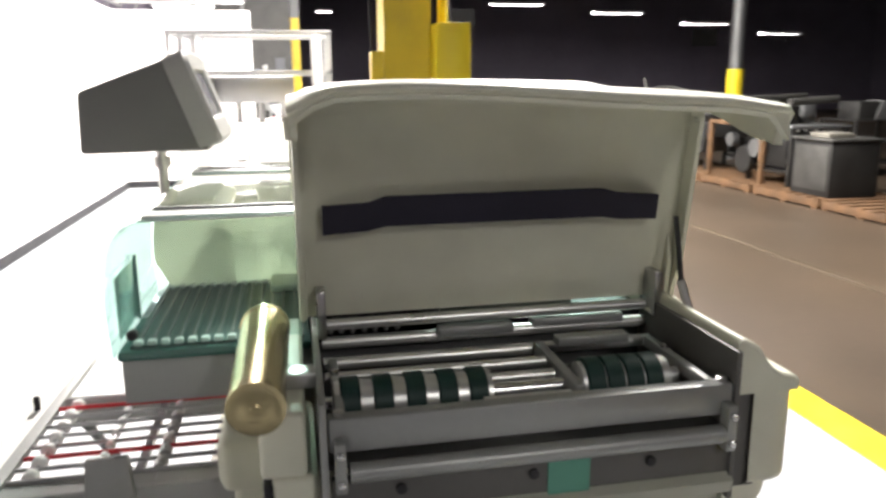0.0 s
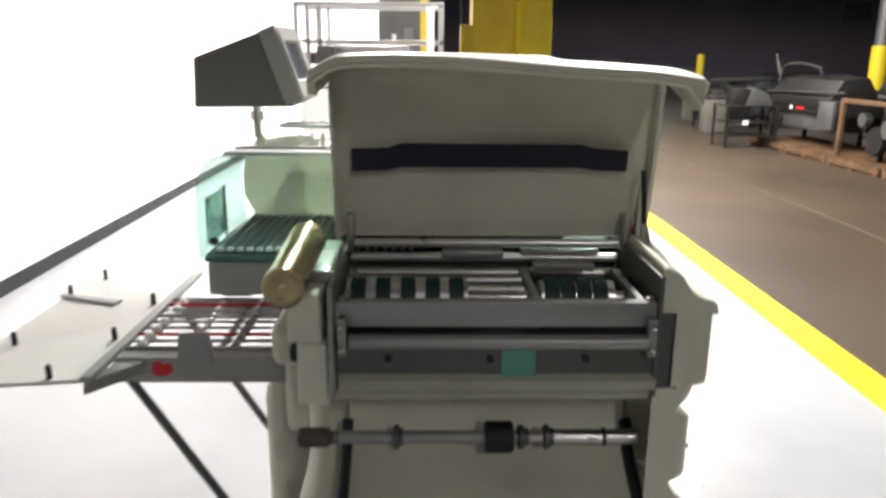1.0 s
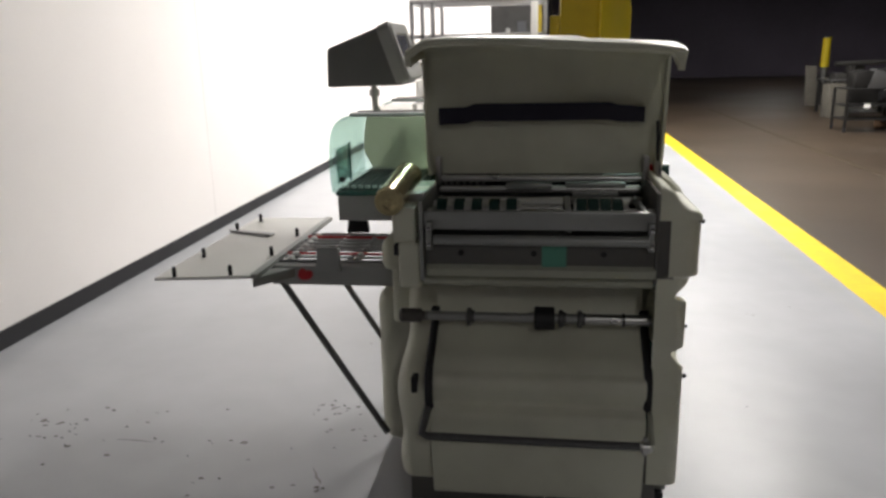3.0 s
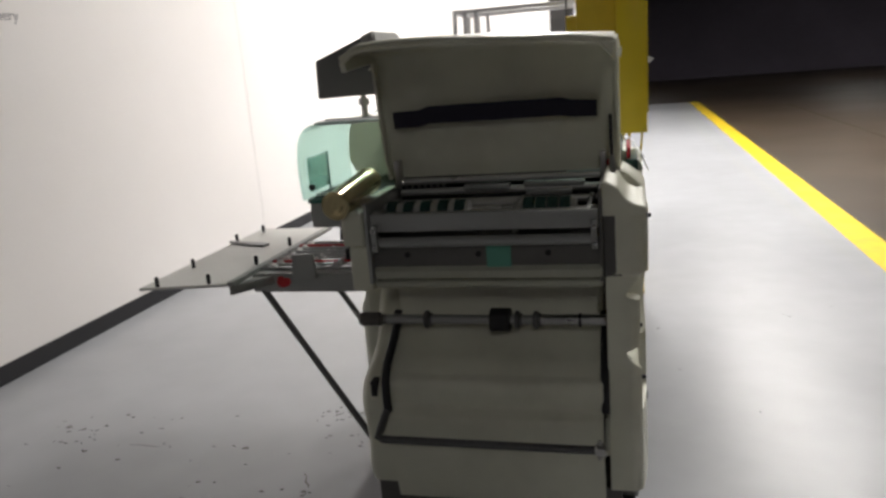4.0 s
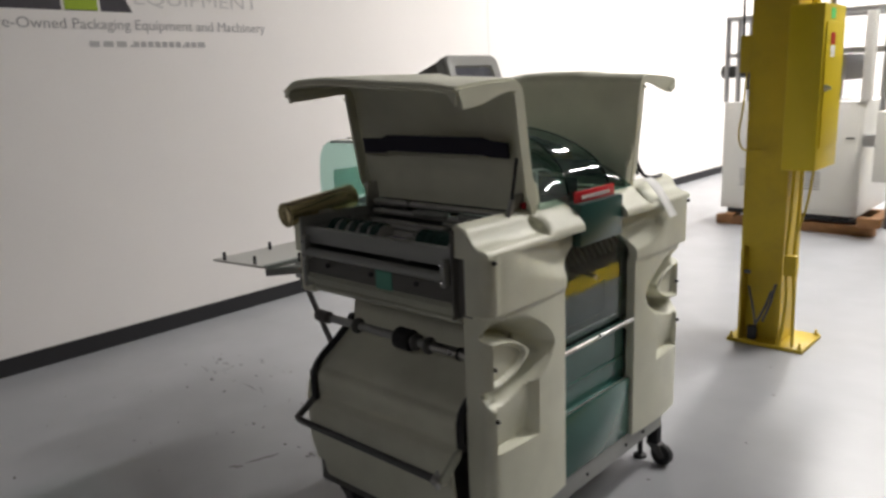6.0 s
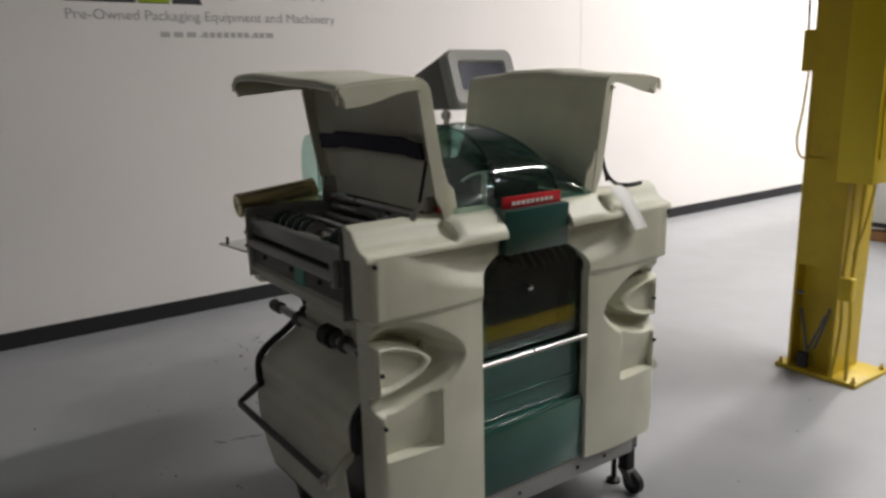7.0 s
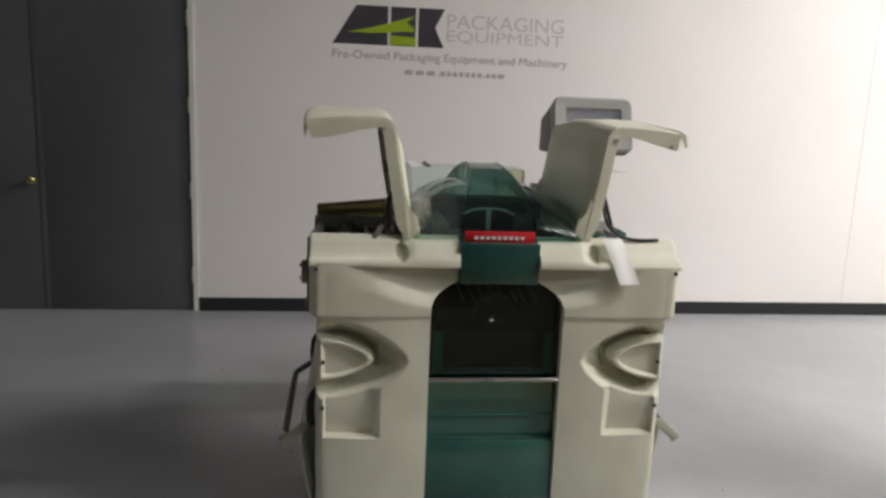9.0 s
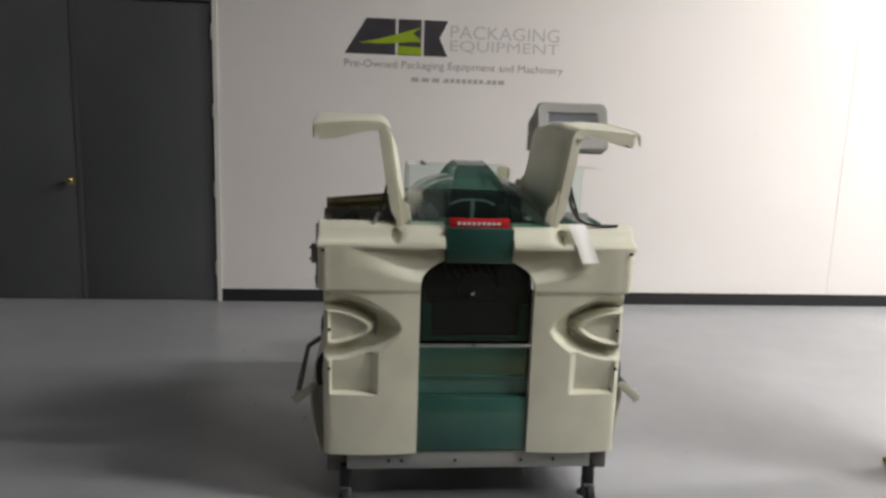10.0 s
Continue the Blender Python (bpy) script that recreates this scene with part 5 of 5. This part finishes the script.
def conveyor_machine(x, y, turn, length, height, label, z=0.13):
    g = thing("conveyor_machine", (x, y, z), label, "conveyor", "machines stored on pallets")
    m = Matrix.Translation((x, y, z)) @ Matrix.Rotation(radians(turn), 4, "Z")

    def put(bm):
        bmesh.ops.transform(bm, matrix=m, verts=bm.verts)
        return bm

    h = length / 2
    part("bed", put(B(-h, h, -0.35, 0.35, height * 0.42, height * 0.62, 0.01)), DIM_METAL, g)
    part("side_cover", put(prism([(-0.37, height * 0.5), (-0.37, height * 0.62), (-0.2, height * 0.86), (0.2, height * 0.9), (0.36, height * 0.7), (0.37, height * 0.5)], "x", -h * 0.9, h * 0.7, 0.01)), DIM_METAL, g, "sloped grey cover")
    part("rail", put(C((-h, -0.38, height * 0.66), (h, -0.38, height * 0.72), 0.02, 10)), DIM_STEEL, g)
    part("hoop", put(tube(bent([(-h * 0.8, -0.3, height * 0.8), (-h * 0.7, -0.3, height * 1.02), (-h * 0.2, -0.3, height * 1.06), (h * 0.3, -0.3, height * 1.0)]), 0.022)), DIM_STEEL, g)
    part("lever", put(tube([(-h * 0.85, -0.25, height * 0.85), (-h * 1.0, -0.28, height * 1.18)], 0.025)), DIM_STEEL, g)
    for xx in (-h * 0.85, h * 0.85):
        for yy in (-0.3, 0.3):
            part("leg", put(B(xx - 0.03, xx + 0.03, yy - 0.03, yy + 0.03, 0, height * 0.42)), DIM_METAL, g)
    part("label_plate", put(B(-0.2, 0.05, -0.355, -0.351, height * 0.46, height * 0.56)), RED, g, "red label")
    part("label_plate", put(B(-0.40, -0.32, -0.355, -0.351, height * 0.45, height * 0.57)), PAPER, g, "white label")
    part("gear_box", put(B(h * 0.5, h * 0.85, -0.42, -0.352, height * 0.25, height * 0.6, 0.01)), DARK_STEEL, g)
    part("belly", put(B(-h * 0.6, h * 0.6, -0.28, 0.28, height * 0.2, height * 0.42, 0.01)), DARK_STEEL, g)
    return g


conveyor_machine(6.45, 10.45, -88, 2.4, 1.22, "worn grey metal conveyor machine strapped on pallets")
conveyor_machine(6.5, 4.55, -92, 1.7, 1.05, "worn grey metal feeder machine on a pallet")
conveyor_machine(8.9, 13.6, -80, 2.0, 1.1, "dark grey machine standing behind the pallets", 0.0)
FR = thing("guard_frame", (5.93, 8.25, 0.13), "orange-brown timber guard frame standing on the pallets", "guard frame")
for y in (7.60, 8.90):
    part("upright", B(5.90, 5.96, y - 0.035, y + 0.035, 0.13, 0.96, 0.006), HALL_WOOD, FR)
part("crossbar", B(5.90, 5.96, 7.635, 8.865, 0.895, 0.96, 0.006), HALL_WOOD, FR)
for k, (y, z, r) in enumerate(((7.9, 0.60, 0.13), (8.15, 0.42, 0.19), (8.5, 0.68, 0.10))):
    part("hung_coil", turned((5.99, y, z), (1, 0, 0), [(0, r), (0.05, r * 1.05), (0.1, r)], 18), DARK_STEEL if k != 1 else DIM_METAL, FR)
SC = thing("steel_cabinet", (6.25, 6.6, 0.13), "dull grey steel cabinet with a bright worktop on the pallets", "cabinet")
part("body", B(5.93, 6.60, 6.25, 6.95, 0.13, 0.80, 0.006), DIM_METAL, SC)
part("worktop", B(5.90, 6.63, 6.22, 6.98, 0.80, 0.83, 0.004), DIM_STEEL, SC, "bright aluminium worktop")
part("panel", B(5.922, 5.929, 6.30, 6.90, 0.20, 0.74, 0.002), DIM_STEEL, SC, "brushed side panel")
part("bracket", B(6.0, 6.35, 6.4, 6.75, 0.83, 0.89, 0.01), DIM_CARD, SC, "pale bracket on the worktop")


def cart(x, y, w, d, h, label, paper=True):
    c = thing("utility_cart", (x, y, 0), label, "cart", "carts in the hall")
    for xx in (x - w / 2, x + w / 2):
        for yy in (y - d / 2, y + d / 2):
            part("post", B(xx - 0.02, xx + 0.02, yy - 0.02, yy + 0.02, 0.08, h), DIM_METAL, c)
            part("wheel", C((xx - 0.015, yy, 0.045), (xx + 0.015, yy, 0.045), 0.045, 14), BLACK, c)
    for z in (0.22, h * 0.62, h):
        part("shelf", B(x - w / 2, x + w / 2, y - d / 2, y + d / 2, z - 0.02, z, 0.003), DIM_METAL, c)
    part("load", B(x - w * 0.35, x + w * 0.2, y - d * 0.3, y + d * 0.3, h, h + 0.28, 0.01), DIM_METAL, c, "grey machine part on the cart")
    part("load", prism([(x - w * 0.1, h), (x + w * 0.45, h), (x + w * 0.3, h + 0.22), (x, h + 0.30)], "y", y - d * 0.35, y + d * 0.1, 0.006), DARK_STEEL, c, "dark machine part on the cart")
    if paper:
        part("note", B(x - w * 0.2, x - w * 0.08, y - d / 2 - 0.025, y - d / 2 - 0.022, h * 0.56, h * 0.66), PAPER, c, "white paper note")
    return c


cart(5.42, 11.05, 0.85, 0.6, 0.72, "grey metal utility cart loaded with machine parts")
solid("carton", B(5.62, 6.02, 13.4, 13.8, 0, 0.66, 0.01), DIM_CARD, "tall pale grey carton standing on the floor", "carton")
solid("leaning_board", prism([(6.2, 0), (6.46, 0), (6.40, 0.92), (6.16, 0.94)], "y", 16.55, 16.62, 0.006), DIM_CARD, "pale narrow board standing on end in the hall", "board")
cart(8.9, 9.2, 1.1, 0.8, 0.9, "grey steel bench loaded with machine parts")


def parts_stand(x, y, z, w, d, h, seed, label):
    """Steel stand piled with machine parts."""
    r_ = random.Random(seed)
    g = thing("parts_stand", (x, y, z), label, "stand", "stands of machine parts")
    for xx in (x - w / 2, x + w / 2):
        for yy in (y - d / 2, y + d / 2):
            part("leg", B(xx - 0.03, xx + 0.03, yy - 0.03, yy + 0.03, z, z + h * 0.8, 0.004), DIM_METAL, g)
    part("shelf", B(x - w / 2 - 0.05, x + w / 2 + 0.05, y - d / 2 - 0.05, y + d / 2 + 0.05, z + h * 0.8, z + h * 0.8 + 0.04, 0.004), DARK_STEEL, g, "dull steel shelf")
    part("shelf", B(x - w / 2, x + w / 2, y - d / 2, y + d / 2, z + h * 0.18, z + h * 0.21), DIM_METAL, g)
    part("panel", B(x - w * 0.42, x + w * 0.22, y - d / 2 - 0.01, y - d / 2 + 0.01, z + h * 0.22, z + h * 0.76, 0.004), DIM_METAL, g, "dull grey side panel")
    part("panel", B(x - w / 2 - 0.01, x - w / 2 + 0.01, y - d * 0.4, y + d * 0.35, z + h * 0.25, z + h * 0.75, 0.004), DIM_METAL, g, "dull grey side panel")
    top = z + h * 0.8 + 0.04
    for k in range(5):
        bx, by = x + r_.uniform(-0.4, 0.4) * w, y + r_.uniform(-0.4, 0.4) * d
        sx, sy, sz = r_.uniform(0.06, 0.16), r_.uniform(0.06, 0.2), r_.uniform(0.1, 0.35)
        part("machine_part", B(bx - sx, bx + sx, by - sy, by + sy, top, top + sz, 0.008), r_.choice((DIM_METAL, DARK_STEEL, DIM_STEEL)), g)
    part("roller", C((x - w * 0.45, y - d * 0.3, top + 0.3), (x + w * 0.5, y - d * 0.25, top + 0.34), 0.05, 16), DIM_STEEL, g)
    part("motor", C((x + w * 0.2, y - d * 0.62, z + h * 0.45), (x + w * 0.45, y - d * 0.62, z + h * 0.45), 0.11, 18), BLACK, g, "black motor")
    part("note", B(x + w * 0.28, x + w * 0.40, y - d / 2 - 0.02, y - d / 2 - 0.016, z + h * 0.5, z + h * 0.72), PAPER, g, "white paper note")
    return g


parts_stand(6.55, 7.75, 0.13, 0.8, 0.9, 0.95, 3, "grey steel stand piled with machine parts on the pallets")
parts_stand(8.6, 6.9, 0.0, 0.9, 1.0, 1.0, 5, "grey steel stand of machine parts on the concrete")
parts_stand(7.9, 10.4, 0.0, 1.1, 0.8, 1.1, 8, "tall steel stand of machine parts behind the pallets")
parts_stand(6.6, 14.6, 0.0, 1.3, 0.8, 0.85, 9, "low steel stand of machine parts in the dark hall")
parts_stand(9.0, 17.5, 0.0, 1.6, 0.9, 0.95, 12, "long steel stand of machine parts in the dark hall")
for x, y, z in ((4.5, 20.0, 3.32), (12.1, 20.0, 2.8)):
    s_ = thing("hanging_sign", (x, y, z), "pale grey blank sign hanging in the dark hall", "hanging sign", "hanging signs")
    part("panel", B(x - 0.42, x + 0.42, y - 0.01, y + 0.01, z - 0.25, z + 0.25), DIM_METAL, s_)
    for dx in (-0.3, 0.3):
        part("wire", C((x + dx, y, z + 0.25), (x + dx, y, TOP), 0.006, 6), DARK_STEEL, s_)

# rafters and cable tray over the wall
for i in range(8):
    y = 3.0 + i * 3.2
    solid("roof_truss", tube([(WX - 0.38, y, 5.6), (HALL_X, y, 5.6)], 0.05, 6), DARK_STEEL, "dark steel roof truss chord", "roof truss", "roof trusses")
RC = thing("storage_rail", (WX - 0.3, 10.0, 2.6), "dark metal guard rail on top of the white wall", "guard rail")
for y in (8.6, 9.6, 10.6, 11.6, 12.6):
    part("post", C((WX - 0.3, y, 2.6), (WX - 0.3, y, 3.15), 0.02, 8), DARK_STEEL, RC)
for z in (2.85, 3.15):
    part("rail", C((WX - 0.3, 8.6, z), (WX - 0.3, 12.6, z), 0.02, 8), ALU, RC)
for x0, x1, y, z in ((-2.8, -0.95, 10.55, 2.72), (-2.9, -0.9, 11.0, 3.05), (-2.9, -1.0, 11.8, 2.9)):
    part("cross_rail", C((x0, y, z), (x1, y, z), 0.025, 8), ALU, RC)
for x, z1 in ((-2.5, 3.2), (-1.7, 3.2), (-1.0, 3.2)):
    part("post", C((x, 10.55, 2.6), (x + 0.2, 10.55, z1), 0.02, 8), DARK_STEEL, RC)

# ---- floor debris ----
rng = random.Random(11)
bm = bmesh.new()
CLUSTERS = [(-0.75, 0.07, 0.05, 8), (-0.80, 0.24, 0.07, 16), (-1.57, 0.12, 0.04, 3), (-1.3, -0.04, 0.12, 8), (-0.75, -0.25, 0.22, 14), (-1.3, -0.35, 0.3, 7), (-1.97, -0.03, 0.09, 22), (-1.75, -0.05, 0.25, 6), (-1.95, -0.55, 0.3, 6),
            (-0.55, -0.75, 0.25, 7), (1.2, 1.6, 0.02, 3), (-1.1, -0.9, 0.4, 8), (0.1, 1.05, 0.4, 4), (1.0, 1.3, 0.5, 4)]
for cx, cy, sp_, cnt in CLUSTERS:
    for k in range(cnt):
        x, y = rng.gauss(cx, sp_), rng.gauss(cy, sp_)
        if x < WX + 0.05:
            continue
        r = rng.uniform(0.0025, 0.008) * (1.9 if rng.random() < 0.15 else 1)
        a0 = rng.random() * 6.3
        ring = [bm.verts.new((x + r * rng.uniform(0.6, 1.3) * math.cos(a0 + t * 1.2566) * 1.5, y + r * rng.uniform(0.6, 1.2) * math.sin(a0 + t * 1.2566), 0.0005)) for t in range(5)]
        tip_ = bm.verts.new((x, y, rng.uniform(0.002, 0.005)))
        for t in range(5):
            bm.faces.new((ring[t], ring[(t + 1) % 5], tip_))
# scuffs and dried streaks
for x0, y0, x1, y1, w in ((-0.904, -0.543, -0.851, -0.402, 0.016), (-1.66, -0.067, -1.50, -0.070, 0.007), (-1.99, 0.03, -1.955, 0.045, 0.022), (-0.93, -0.60, -0.88, -0.56, 0.02), (-0.80, -0.20, -0.74, -0.30, 0.010), (-0.86, 0.26, -0.83, 0.30, 0.012)):
    a, b = Vector((x0, y0, 0)), Vector((x1, y1, 0))
    nn = (b - a).cross(Vector((0, 0, 1))).normalized()
    left, right = [], []
    for k in range(9):
        mid = a.lerp(b, k / 8) + nn * rng.uniform(-0.4, 0.4) * w
        half_w = w * rng.uniform(0.25, 0.6) * math.sin(math.pi * (k + 0.6) / 9.2)
        left.append(bm.verts.new(mid + nn * half_w + Vector((0, 0, 0.0006))))
        right.append(bm.verts.new(mid - nn * half_w + Vector((0, 0, 0.0006))))
    for k in range(8):
        bm.faces.new((left[k], right[k], right[k + 1], left[k + 1]))
ob = new("floor_debris", finish("floor_debris", bm, DIRT))
tagged(ob, "scattered dark chips and dirt on the grey floor", "debris", kind="stuff")
